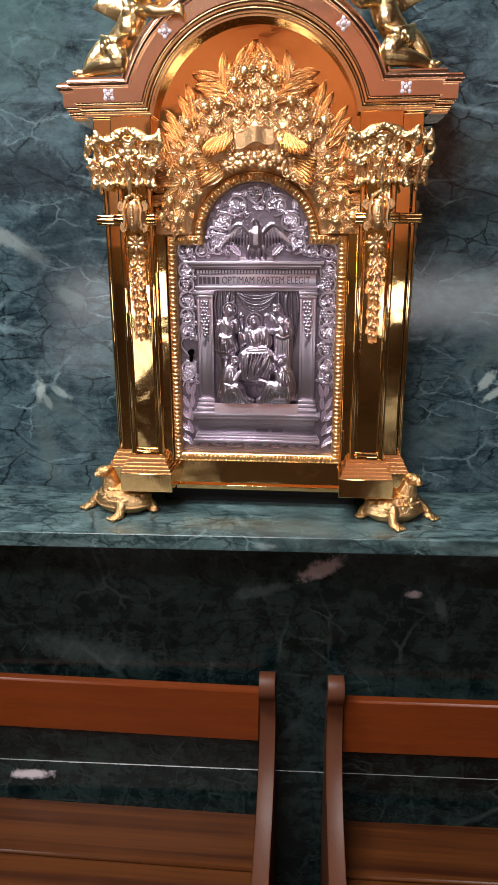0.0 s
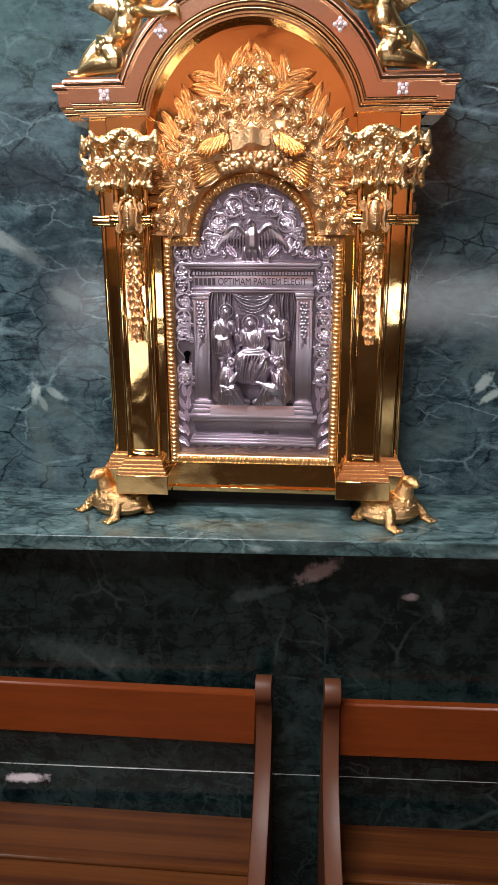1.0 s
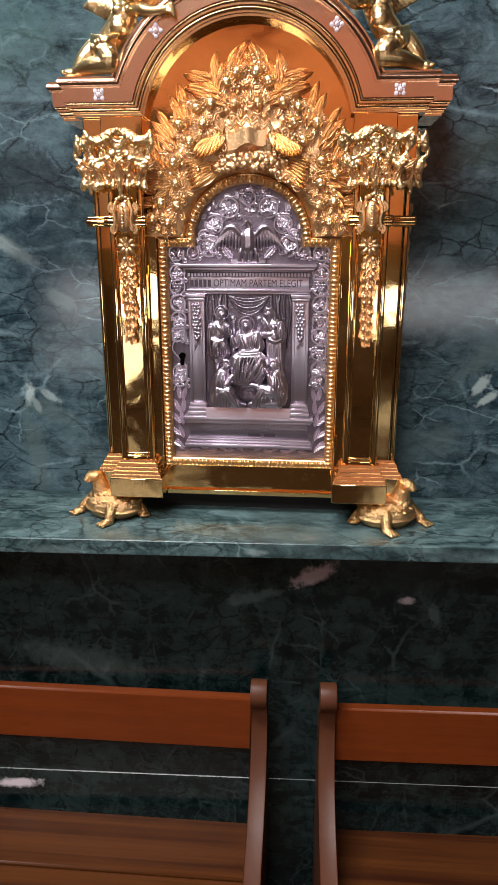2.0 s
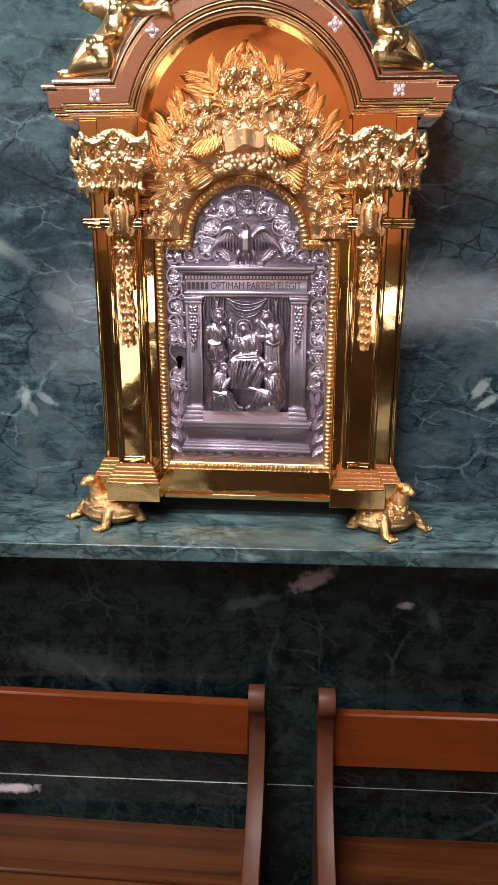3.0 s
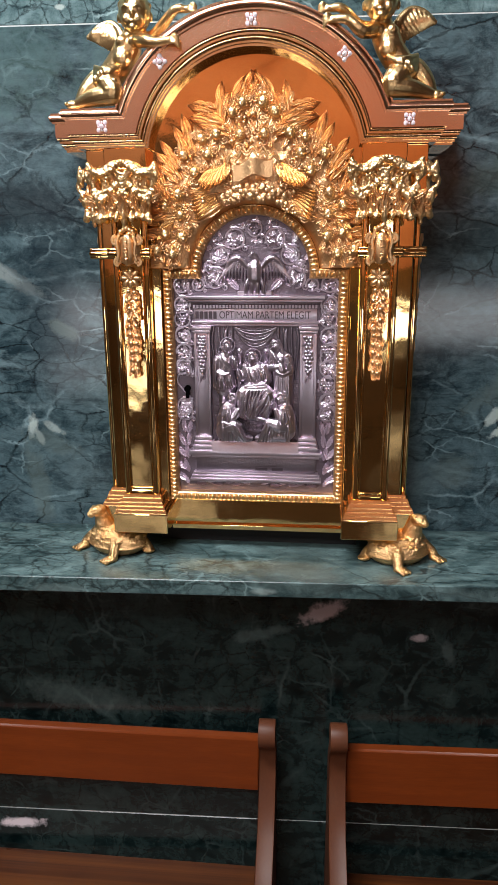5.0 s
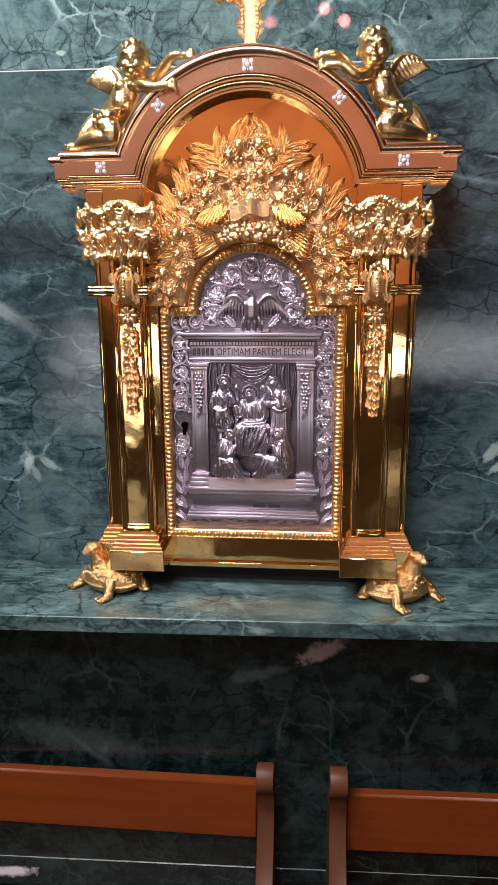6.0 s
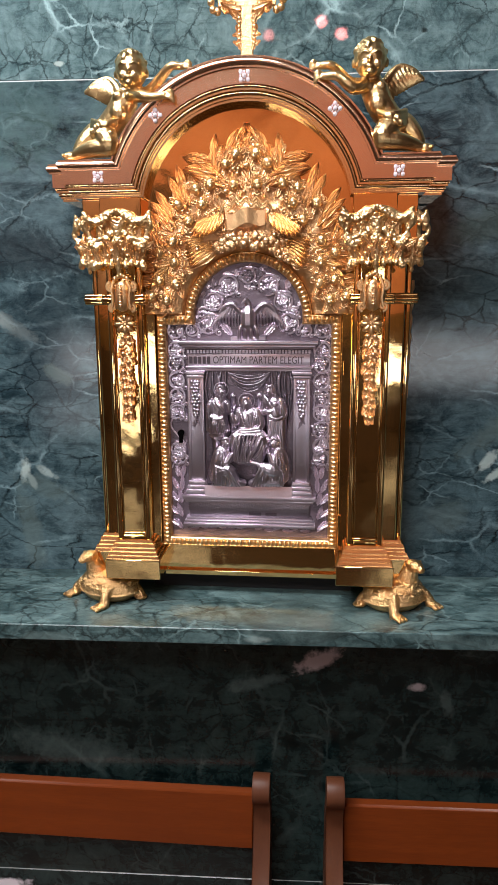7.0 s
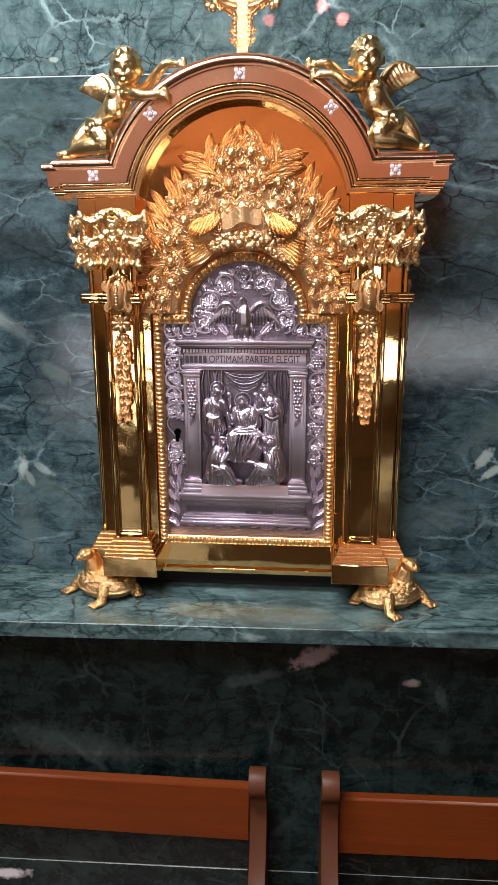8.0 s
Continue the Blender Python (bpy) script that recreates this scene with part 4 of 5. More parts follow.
bm = bmesh.new()
tube(bm, [(-0.0965, 0.0, 1.3460), (-0.0965, -0.0078, 1.3460)], 0.0044, 14)
box(bm, -0.0988, -0.0942, -0.0077, 0.001, 1.3325, 1.3445)
dpart("keyhole", bm, mat_key, "dark keyhole", 0)


# scene in the niche: draped figures in high relief
def head_of(bm, x, y, z, r=0.0058, turn=0.0, veil=False):
    """A small head: skull, face, nose, hair or a veil, and a neck."""
    r *= 1.22
    ball(bm, (x, y, z), (r, r, r * 1.2), seg=16, rings=10)
    ball(bm, (x + turn * r * 0.25, y - r * 0.35, z - r * 0.45), (r * 0.75, r * 0.7, r * 0.75), seg=12, rings=8)
    ball(bm, (x + turn * r * 0.45, y - r * 1.05, z - r * 0.15), (r * 0.18, r * 0.2, r * 0.32), seg=6, rings=5)
    limb(bm, [(x, y + 0.001, z - r * 0.8), (x, y + 0.001, z - r * 2.0)], [r * 0.62, r * 0.7], 8)
    for k in range(9):
        a = radians(-25 + k * 28.75)
        rr = r * (0.30 if not veil else 0.24)
        limb(bm, [(x + r * 0.95 * math.cos(a), y - r * 0.35, z + r * 1.12 * math.sin(a)), (x + r * 0.6 * math.cos(a), y - r * 0.85, z + r * 0.35 + r * 0.75 * math.sin(a))], rr, 5)
    if veil:
        for t in (-1, 1):
            limb(bm, [(x + t * r * 0.5, y, z + r * 1.1), (x + t * r * 1.15, y, z - r * 0.2), (x + t * r * 1.3, y + 0.001, z - r * 1.9)], [r * 0.4, r * 0.42, r * 0.5], 7)


def creases(bm, top, low, n, bow, r, seed):
    """Cloth folds running from one line to another, bowed sideways, each unlike the next."""
    top, low = [[(x, y - 0.0042, z) for x, y, z in line] for line in (top, low)]
    rnd = random.Random(seed)
    for k in range(n):
        f = k / (n - 1)
        a = Vector(top[0]).lerp(Vector(top[1]), f)
        b = Vector(low[0]).lerp(Vector(low[1]), f)
        m = a.lerp(b, rnd.uniform(0.4, 0.6)) + Vector((bow * (1 - 2 * abs(f - 0.5)) + rnd.uniform(-0.0012, 0.0012), -0.0016, rnd.uniform(-0.001, 0.001)))
        q = r * rnd.uniform(0.7, 1.25)
        limb(bm, [tuple(a), tuple(m), tuple(b)], [q * 0.6, q, q * 0.75], 5)


def relief(bm):
    return fused(dpart("relief_figure", bm, mat_silver_chased, "silver relief figure in drapery"), 0.00055, 2)


# standing man in a short tunic
bm = bmesh.new()
head_of(bm, -0.0379, -0.0120, 1.4075, 0.0056, 0.5)
limb(bm, [(-0.039, -0.008, 1.3965), (-0.0405, -0.0085, 1.388), (-0.041, -0.009, 1.371), (-0.0415, -0.008, 1.352)], [0.0084, 0.0127, 0.0120, 0.0163], 12, 0.62)
limb(bm, [(-0.0305, -0.011, 1.3905), (-0.0262, -0.014, 1.3785), (-0.0275, -0.0165, 1.3895)], [0.0057, 0.0049, 0.0034], 8)
limb(bm, [(-0.0515, -0.010, 1.3895), (-0.0530, -0.012, 1.374), (-0.0440, -0.0165, 1.3690), (-0.0353, -0.0175, 1.3705)], [0.0062, 0.0060, 0.0047, 0.0034], 8)
for x in (-0.0465, -0.0360):
    limb(bm, [(x, -0.006, 1.352), (x + 0.0005, -0.007, 1.338), (x, -0.006, 1.318)], [0.0060, 0.0057, 0.0042], 8)
creases(bm, ((-0.048, -0.0145, 1.372), (-0.034, -0.0145, 1.372)), ((-0.0535, -0.0135, 1.3495), (-0.0295, -0.0135, 1.3505)), 8, 0.0, 0.0020, 1)
creases(bm, ((-0.050, -0.0130, 1.392), (-0.042, -0.0145, 1.394)), ((-0.040, -0.0160, 1.374), (-0.032, -0.0150, 1.382)), 5, -0.001, 0.0017, 2)
creases(bm, ((-0.0565, -0.009, 1.388), (-0.0535, -0.012, 1.388)), ((-0.0575, -0.008, 1.352), (-0.0535, -0.011, 1.350)), 3, 0.0, 0.0021, 3)
relief(bm)
# woman with a bundle in her arms
bm = bmesh.new()
head_of(bm, 0.0290, -0.0120, 1.4080, 0.0054, -0.3, True)
ball(bm, (0.0365, -0.0165, 1.3895), (0.0046, 0.0044, 0.0052), seg=12, rings=8)
limb(bm, [(0.0315, -0.008, 1.397), (0.0355, -0.009, 1.389), (0.0385, -0.010, 1.371), (0.0390, -0.009, 1.350), (0.0390, -0.007, 1.318)], [0.0091, 0.0140, 0.0146, 0.0143, 0.0137], 12, 0.62)
limb(bm, [(0.0355, -0.014, 1.384), (0.0385, -0.016, 1.376), (0.0405, -0.0145, 1.368)], [0.0068, 0.0075, 0.0052], 9)
limb(bm, [(0.0450, -0.010, 1.392), (0.0490, -0.012, 1.376), (0.0400, -0.018, 1.3705), (0.0310, -0.0185, 1.3735)], [0.0065, 0.0062, 0.0047, 0.0034], 8)
limb(bm, [(0.0250, -0.010, 1.391), (0.0215, -0.012, 1.379), (0.0290, -0.0175, 1.3800), (0.0345, -0.0185, 1.3820)], [0.0057, 0.0057, 0.0044, 0.0034], 8)
creases(bm, ((0.030, -0.0150, 1.368), (0.047, -0.0150, 1.368)), ((0.0285, -0.0125, 1.322), (0.0500, -0.0125, 1.322)), 8, 0.0015, 0.0020, 4)
creases(bm, ((0.0225, -0.011, 1.402), (0.026, -0.014, 1.399)), ((0.0215, -0.011, 1.384), (0.033, -0.0165, 1.386)), 4, -0.001, 0.0016, 5)
creases(bm, ((0.043, -0.013, 1.396), (0.047, -0.011, 1.392)), ((0.046, -0.0150, 1.376), (0.0525, -0.011, 1.370)), 4, 0.0015, 0.0017, 6)
relief(bm)
# seated figure in the middle
bm = bmesh.new()
head_of(bm, -0.0028, -0.0150, 1.3915, 0.0060, 0.15)
ball(bm, (-0.0024, -0.0195, 1.3860), (0.0034, 0.0026, 0.0036), seg=10, rings=7)
limb(bm, [(-0.002, -0.010, 1.3825), (0.0, -0.0105, 1.3765), (0.0010, -0.0115, 1.364), (0.0015, -0.0125, 1.352)], [0.0097, 0.0163, 0.0156, 0.0163], 14, 0.65)
limb(bm, [(-0.0118, -0.012, 1.3785), (-0.0175, -0.0145, 1.3640), (-0.0205, -0.0175, 1.3680), (-0.0222, -0.0180, 1.3755)], [0.0068, 0.0060, 0.0044, 0.0031], 8)
limb(bm, [(0.0130, -0.012, 1.3785), (0.0175, -0.014, 1.3620), (0.0075, -0.0205, 1.3535), (-0.0055, -0.0215, 1.3525)], [0.0070, 0.0068, 0.0049, 0.0034], 8)
limb(bm, [(-0.003, -0.014, 1.350), (-0.0145, -0.0215, 1.3435), (-0.0155, -0.0195, 1.330), (-0.0150, -0.0165, 1.3140)], [0.0111, 0.0107, 0.0091, 0.0078], 10)
limb(bm, [(0.006, -0.014, 1.350), (0.0185, -0.0210, 1.3415), (0.0170, -0.0190, 1.329), (0.0150, -0.0165, 1.3140)], [0.0114, 0.0112, 0.0096, 0.0081], 10)
limb(bm, [(-0.006, -0.013, 1.338), (0.002, -0.014, 1.328), (0.001, -0.013, 1.314)], [0.0104, 0.0130, 0.0117], 10, 0.7)
creases(bm, ((-0.018, -0.0265, 1.348), (0.016, -0.0265, 1.350)), ((-0.0185, -0.0225, 1.3110), (0.002, -0.0240, 1.3110)), 8, -0.002, 0.0020, 7)
creases(bm, ((0.020, -0.0265, 1.347), (0.024, -0.0230, 1.340)), ((0.002, -0.0255, 1.320), (0.0185, -0.0225, 1.3110)), 6, 0.004, 0.0021, 8)
creases(bm, ((-0.014, -0.0235, 1.3500), (-0.012, -0.0240, 1.3555)), ((0.0185, -0.0225, 1.3500), (0.0170, -0.0210, 1.3570)), 4, 0.0, 0.0018, 9)
creases(bm, ((-0.011, -0.0170, 1.381), (-0.002, -0.0190, 1.3795)), ((-0.004, -0.0205, 1.360), (0.004, -0.0205, 1.360)), 5, 0.0, 0.0016, 10)
creases(bm, ((0.012, -0.0165, 1.381), (0.003, -0.0190, 1.3795)), ((0.015, -0.0180, 1.362), (0.006, -0.0205, 1.360)), 4, 0.0015, 0.0016, 11)
relief(bm)
# kneeling in prayer
bm = bmesh.new()
head_of(bm, -0.0300, -0.0190, 1.3360, 0.0056, 0.8)
limb(bm, [(-0.0325, -0.016, 1.3270), (-0.0375, -0.0165, 1.3185), (-0.0415, -0.0165, 1.3030), (-0.0410, -0.0160, 1.2885)], [0.0081, 0.0117, 0.0125, 0.0149], 12, 0.75)
limb(bm, [(-0.0350, -0.022, 1.3215), (-0.0300, -0.026, 1.3095), (-0.0215, -0.0265, 1.3215)], [0.0060, 0.0055, 0.0031], 8)
limb(bm, [(-0.0300, -0.018, 1.3215), (-0.0235, -0.0215, 1.3125), (-0.0200, -0.0235, 1.3225)], [0.0055, 0.0047, 0.0029], 8)
limb(bm, [(-0.0415, -0.019, 1.2920), (-0.0270, -0.0240, 1.2970), (-0.0190, -0.0220, 1.2840)], [0.0114, 0.0104, 0.0081], 10)
limb(bm, [(-0.0400, -0.0180, 1.2830), (-0.0220, -0.0200, 1.2810), (-0.0075, -0.0170, 1.2785)], [0.0094, 0.0081, 0.0055], 10)
creases(bm, ((-0.046, -0.0230, 1.304), (-0.025, -0.0300, 1.3005)), ((-0.0500, -0.0200, 1.2765), (-0.0105, -0.0245, 1.2765)), 11, 0.0025, 0.0021, 12)
creases(bm, ((-0.0425, -0.0205, 1.3220), (-0.0335, -0.0240, 1.3240)), ((-0.0510, -0.0190, 1.2960), (-0.0350, -0.0245, 1.3000)), 6, -0.002, 0.0018, 13)
relief(bm)
# kneeling with arms held forward
bm = bmesh.new()
head_of(bm, 0.0362, -0.0190, 1.3370, 0.0056, -0.8, True)
limb(bm, [(0.0385, -0.016, 1.3280), (0.0425, -0.0165, 1.3190), (0.0455, -0.0165, 1.3040), (0.0440, -0.0160, 1.2900)], [0.0081, 0.0117, 0.0125, 0.0143], 12, 0.75)
limb(bm, [(0.0400, -0.022, 1.3225), (0.0350, -0.0265, 1.3105), (0.0305, -0.0270, 1.3225)], [0.0060, 0.0055, 0.0031], 8)
limb(bm, [(0.0440, -0.018, 1.2960), (0.0300, -0.0235, 1.3000), (0.0185, -0.0220, 1.3045)], [0.0112, 0.0101, 0.0065], 10)
limb(bm, [(0.0190, -0.0220, 1.3060), (0.0030, -0.0210, 1.3095), (-0.0135, -0.0190, 1.3085)], [0.0044, 0.0036, 0.0031], 8)
limb(bm, [(0.0430, -0.0180, 1.2830), (0.0240, -0.0200, 1.2830), (0.0050, -0.0170, 1.2785)], [0.0096, 0.0091, 0.0055], 10)
creases(bm, ((0.018, -0.0275, 1.3050), (0.047, -0.0225, 1.3060)), ((0.0055, -0.0225, 1.2765), (0.0490, -0.0195, 1.2765)), 12, -0.003, 0.0021, 14)
creases(bm, ((0.0390, -0.0240, 1.3240), (0.0475, -0.0205, 1.3220)), ((0.0390, -0.0260, 1.3020), (0.0530, -0.0190, 1.2990)), 6, 0.002, 0.0018, 15)
relief(bm)
for x, z, r in ((-0.003, 1.3925, 0.0112), (0.0365, 1.338, 0.0105), (-0.038, 1.4085, 0.0100)):
    bm = bmesh.new()
    tube(bm, [(x + r * math.cos(a), -0.0055, z + r * math.sin(a)) for a in [2 * math.pi * k / 24 for k in range(25)]], 0.0009, 6)
    dpart("halo", bm)
for x in (-0.0215, 0.0155):
    bm = bmesh.new()
    ball(bm, (x, -0.007, 1.4005), 0.0042, seg=10, rings=6)
    tube(bm, [(x, -0.004, 1.396), (x, -0.004, 1.36), (x, -0.004, 1.33)], [0.003, 0.0035, 0.004], 8)
    dpart("throne_post", bm)
# curtain behind: three hanging lengths and looped swags between
for x0, x1, drop in ((-0.030, 0.031, 0.022),):
    bm = bmesh.new()
    for k in range(6):
        f = k / 5
        sag = 0.004 + drop * f
        limb(bm, [(x0 + 0.004 * f, -0.003, 1.4335 - 0.006 * f), (x0 * 0.5, -0.0045, 1.4325 - sag * 0.8), (0.0, -0.0055, 1.432 - sag), (x1 * 0.5, -0.0045, 1.4325 - sag * 0.8), (x1 - 0.004 * f, -0.003, 1.4335 - 0.006 * f)], (0.0007, 0.0012, 0.0008, 0.0014, 0.0007, 0.0011)[k], 6)
    fused(dpart("curtain_swag", bm, mat_silver_cloth, "looped relief curtain"), 0.0007, 1)
for s in (-1, 1):
    bm = bmesh.new()
    for k in range(5):
        x = s * (0.032 + k * 0.0062)
        limb(bm, [(x, -0.002, 1.434), (x + s * 0.003 * math.sin(k * 2.0), -0.0042, 1.415), (x + s * 0.001, -0.003, 1.39), (x + s * 0.003 * math.cos(k), -0.002, 1.36)], [0.0018, 0.0022, 0.002, 0.0014], 6)
    fused(dpart("curtain", bm, mat_silver_cloth, "hanging relief curtain"), 0.0007, 1)

# bird with spread wings in the door's head
bm = bmesh.new()
limb(bm, [(0.0, -0.004, 1.487), (0.0, -0.008, 1.498), (0.0, -0.008, 1.512), (0.001, -0.008, 1.523), (-0.002, -0.010, 1.529)], [0.006, 0.0105, 0.0105, 0.005, 0.0042], 10, 0.7)
limb(bm, [(-0.003, -0.011, 1.530), (-0.008, -0.012, 1.526)], [0.003, 0.001], 6)
for s in (-1, 1):
    limb(bm, [(s * 0.008, -0.006, 1.512), (s * 0.020, -0.007, 1.524), (s * 0.032, -0.006, 1.521), (s * 0.043, -0.004, 1.503)], [0.004, 0.0042, 0.0034, 0.002], 8)
    for k in range(9):
        f = k / 8
        x0, z0 = s * (0.012 + 0.028 * f), 1.519 - 0.010 * f * f + 0.004 * math.sin(f * 3)
        limb(bm, [(x0, -0.006, z0), (x0 + s * (0.001 + 0.006 * f), -0.0062, z0 - 0.012), (x0 + s * (0.001 + 0.007 * f), -0.004, z0 - 0.026 + f * 0.006)], [0.0016, 0.0018, 0.0011], 6)
for k in range(4):
    limb(bm, [(-0.012 + k * 0.008, -0.007, 1.479), (-0.011 + k * 0.0075, -0.010, 1.490), (-0.009 + k * 0.006, -0.010, 1.497)], [0.0035, 0.0032, 0.0018], 8)
fused(dpart("relief_bird", bm, mat_silver_chased, "silver bird with spread wings in relief"), 0.0006, 2)
dpart("bird_ledge", boxed(-0.024, 0.024, -0.008, 0.001, 1.4755, 1.4815, 0.0012))

# vine scrolls, leaves, grapes and ears of wheat around
sleaf = leaf_mesh("vine_leaf", mat_silver, width=0.8, curl=-0.08, lobes=3)
sblade = leaf_mesh("wheat_ear", mat_silver, width=0.34, curl=-0.05, lobes=5)
sberry = bpy.data.meshes["silver_berry"]


def vine_ring(x, z, r, seed, grapes=False):
    rnd = random.Random(seed)
    bm = bmesh.new()
    tube(bm, spiral((x, z), r, r * 0.9, rnd.uniform(0, 360), 0.92, 26, -0.0026), 0.0015, 6)
    tube(bm, spiral((x + r * 1.05, z - r * 0.9), r * 0.35, 0.0006, 100, 1.3, 16, -0.0024), 0.0012, 5)
    tube(bm, [(x + r * 0.9, -0.0024, z + r * 0.8), (x + r * 0.5, -0.0030, z + r * 1.05), (x - r * 0.3, -0.0024, z + r * 1.15)], 0.0010, 5)
    dpart("vine_scroll", bm)
    for k in range(3):
        a = rnd.uniform(0, 360)
        put("vine_leaf", sleaf, facing(*at(x + 0.55 * r * math.cos(a), -0.0030, z + 0.55 * r * math.sin(a)), rnd.uniform(0, 360), r * 0.85, -4, 1.0), door)
    if grapes:
        for k in range(12):
            row = int((math.sqrt(8 * k + 1) - 1) / 2)
            put("grape", sberry, pose(*at(x + (k - row * (row + 1) / 2 - row / 2) * 0.0040, -0.003, z - r * 0.7 + row * 0.0038)) @ Matrix.Diagonal((0.0023, 0.0025, 0.0023, 1)), door)
        return
    base = rnd.uniform(-40, 40)
    for k in range(3):
        put("vine_leaf", sleaf, facing(*at(x + rnd.uniform(-1, 1) * r * 0.2, -0.0030, z - r * 0.3), base + (k - 1) * 70, r * rnd.uniform(1.0, 1.3), -8, 1.0), door)
    for k in range(5):
        put("grape", sberry, pose(*at(x + rnd.uniform(-0.6, 0.6) * r, -0.0035, z + rnd.uniform(-0.8, 0.3) * r)) @ Matrix.Diagonal((0.0019, 0.002, 0.0019, 1)), door)


seed = 0
for s in (-1, 1):
    for z, g in ((1.490, False), (1.463, False), (1.4435, True), (1.4205, False), (1.3985, s > 0), (1.3755, False), (1.352 if s > 0 else 1.378, s > 0), (1.329 if s > 0 else 1.321, False), (1.3115, False)):
        seed += 1
        vine_ring(s * 0.1005, z, 0.0112, seed, g)
    for k, (z, a) in enumerate(((1.282, 8), (1.280, -14), (1.262, 28), (1.262, -4), (1.245, 40), (1.243, 12), (1.226, 52), (1.222, 20), (1.210, 66), (1.204, 40))):
        put("wheat_ear", sblade, facing(*at(s * (0.0975 if k % 2 else 0.1015), -0.0035, z), s * a, 0.021, -4, 1.3), door)
    for x, z, r in ((0.027, 1.5495, 0.0135), (0.0475, 1.528, 0.0125), (0.0545, 1.4985, 0.0135), (0.077, 1.490, 0.0085), (0.062, 1.5135, 0.007)):
        seed += 1
        vine_ring(s * x, z, r, seed)
    for k in range(6):
        put("wheat_ear", sblade, facing(*at(s * (0.008 + k * 0.013), -0.003, 1.2045), s * (70 + 25 * (k % 2)), 0.016, -4, 1.1), door)
    put("wheat_ear", sblade, facing(*at(s * 0.022, -0.005, 1.483), s * 42, 0.028, -4, 1.3), door)
    bm = bmesh.new()
    tube(bm, [(s * (0.1005 + 0.0105 * math.sin(k * 0.52)), -0.0022, 1.505 - k * 0.0054) for k in range(40)], 0.0012, 6)
    dpart("vine_scroll", bm)
    rnd = random.Random(50 + s)
    n = 0
    while n < 26:
        a, r = rnd.uniform(-8, 90), rnd.uniform(0.034, 0.070)
        x, z = s * r * math.cos(radians(a)), DCZ + r * math.sin(radians(a))
        if abs(x) < 0.046 and z < 1.532 or z < 1.49:
            continue
        n += 1
        put("vine_leaf", sleaf, facing(*at(x, -0.0025, z), rnd.uniform(0, 360), rnd.uniform(0.006, 0.011), -4, 1.0), door)
        if n % 2:
            put("grape", sberry, pose(*at(x + 0.004, -0.003, z - 0.003)) @ Matrix.Diagonal((0.0018, 0.002, 0.0018, 1)), door)
seed += 1
vine_ring(0.0, 1.562, 0.010, seed, True)

# ---- crest of leaves and fruit over the door ----
OUT = [(0.144, 1.515), (0.143, 1.545), (0.134, 1.575), (0.124, 1.60), (0.108, 1.635), (0.094, 1.66), (0.078, 1.68), (0.060, 1.698), (0.043, 1.711), (0.026, 1.720), (0.012, 1.726), (0.0, 1.730)]


def crest_half(z):
    """Half width of the crest at a height."""
    for (xa, za), (xb, zb) in zip(OUT, OUT[1:]):
        if za <= z <= zb:
            return xa + (xb - xa) * (z - za) / (zb - za)
    return 0.0


def crest_y(x, z):
    """Front of the crest's ground: swelling towards the middle."""
    return -0.010 - 0.009 * max(0, 1 - (x / 0.15) ** 2) * max(0, min(1, (1.76 - z) / 0.12))


bm = bmesh.new()
grid = {}
N, K = 60, 46
for j in range(K + 1):
    z = 1.512 + (1.730 - 1.512) * j / K
    w = crest_half(z) if z > 1.515 else 0.148
    for i in range(N + 1):
        x = (i / N * 2 - 1) * w * 0.95
        y = crest_y(x, z) - 0.005 * noise.fractal(Vector((x * 60, z * 60, 1.7)), 1.0, 2.0, 3) - 0.003 * abs(noise.noise(Vector((x * 140, z * 140, 5))))
        near = max(0.0, min(1.0, (math.hypot(x, z - DCZ) - DR) / 0.022))
        y = -0.008 + (y + 0.008) * near
        if abs(i - N / 2) == N / 2 or j == K:
            y = 0.0
        grid[i, j] = bm.verts.new((x, y, z))
for j in range(K):
    for i in range(N):
        q = [grid[i, j], grid[i + 1, j], grid[i + 1, j + 1], grid[i, j + 1]]
        cx_, cz_ = sum(v.co.x for v in q) / 4, sum(v.co.z for v in q) / 4
        if any(math.hypot(v.co.x, v.co.z - DCZ) > DR + 0.0008 for v in q):
            bm.faces.new(q)
for v in list(bm.verts):
    d = math.hypot(v.co.x, v.co.z - DCZ)
    if not v.link_faces:
        bm.verts.remove(v)
    elif d < DR + 0.0008:
        k = (DR + 0.0008) / max(d, 1e-6)
        v.co.x, v.co.y, v.co.z = v.co.x * k, -0.0062, DCZ + (v.co.z - DCZ) * k
crest = tpart("crest", bm, mat_gold_chased, "cast gold crest of vine leaves and fruit", 70)
rnd = random.Random(11)
feather = leaf_mesh("feather", mat_gold_pale, width=0.34, curl=0.10, lobes=1, rib=0.045, bend=0.10)
bm = bmesh.new()
ball(bm, (0, 0, 0), (0.92, 0.85, 1.0), seg=16, rings=10)
ball(bm, (0, -0.42, -0.46), (0.62, 0.50, 0.50), seg=12, rings=8)
ball(bm, (0, -0.92, -0.22), (0.12, 0.14, 0.2), seg=6, rings=5)
for k in range(7):
    a = radians(-5 + 31.7 * k)
    ball(bm, (0.82 * math.cos(a), -0.30, 0.10 + 0.86 * math.sin(a)), (0.24, 0.36, 0.24), seg=8, rings=5)
boss = mesh_of("round_boss", bm, mat_gold_bright)
BOSSES = ((0.0125, 1.712), (0.026, 1.7005), (0.0145, 1.675), (0.046, 1.676), (0.066, 1.6705), (0.0745, 1.631), (0.095, 1.605), (0.097, 1.579), (0.1155, 1.556), (0.095, 1.5515), (0.108, 1.530), (0.130, 1.535), (0.088, 1.6515), (0.058, 1.652), (0.116, 1.590))
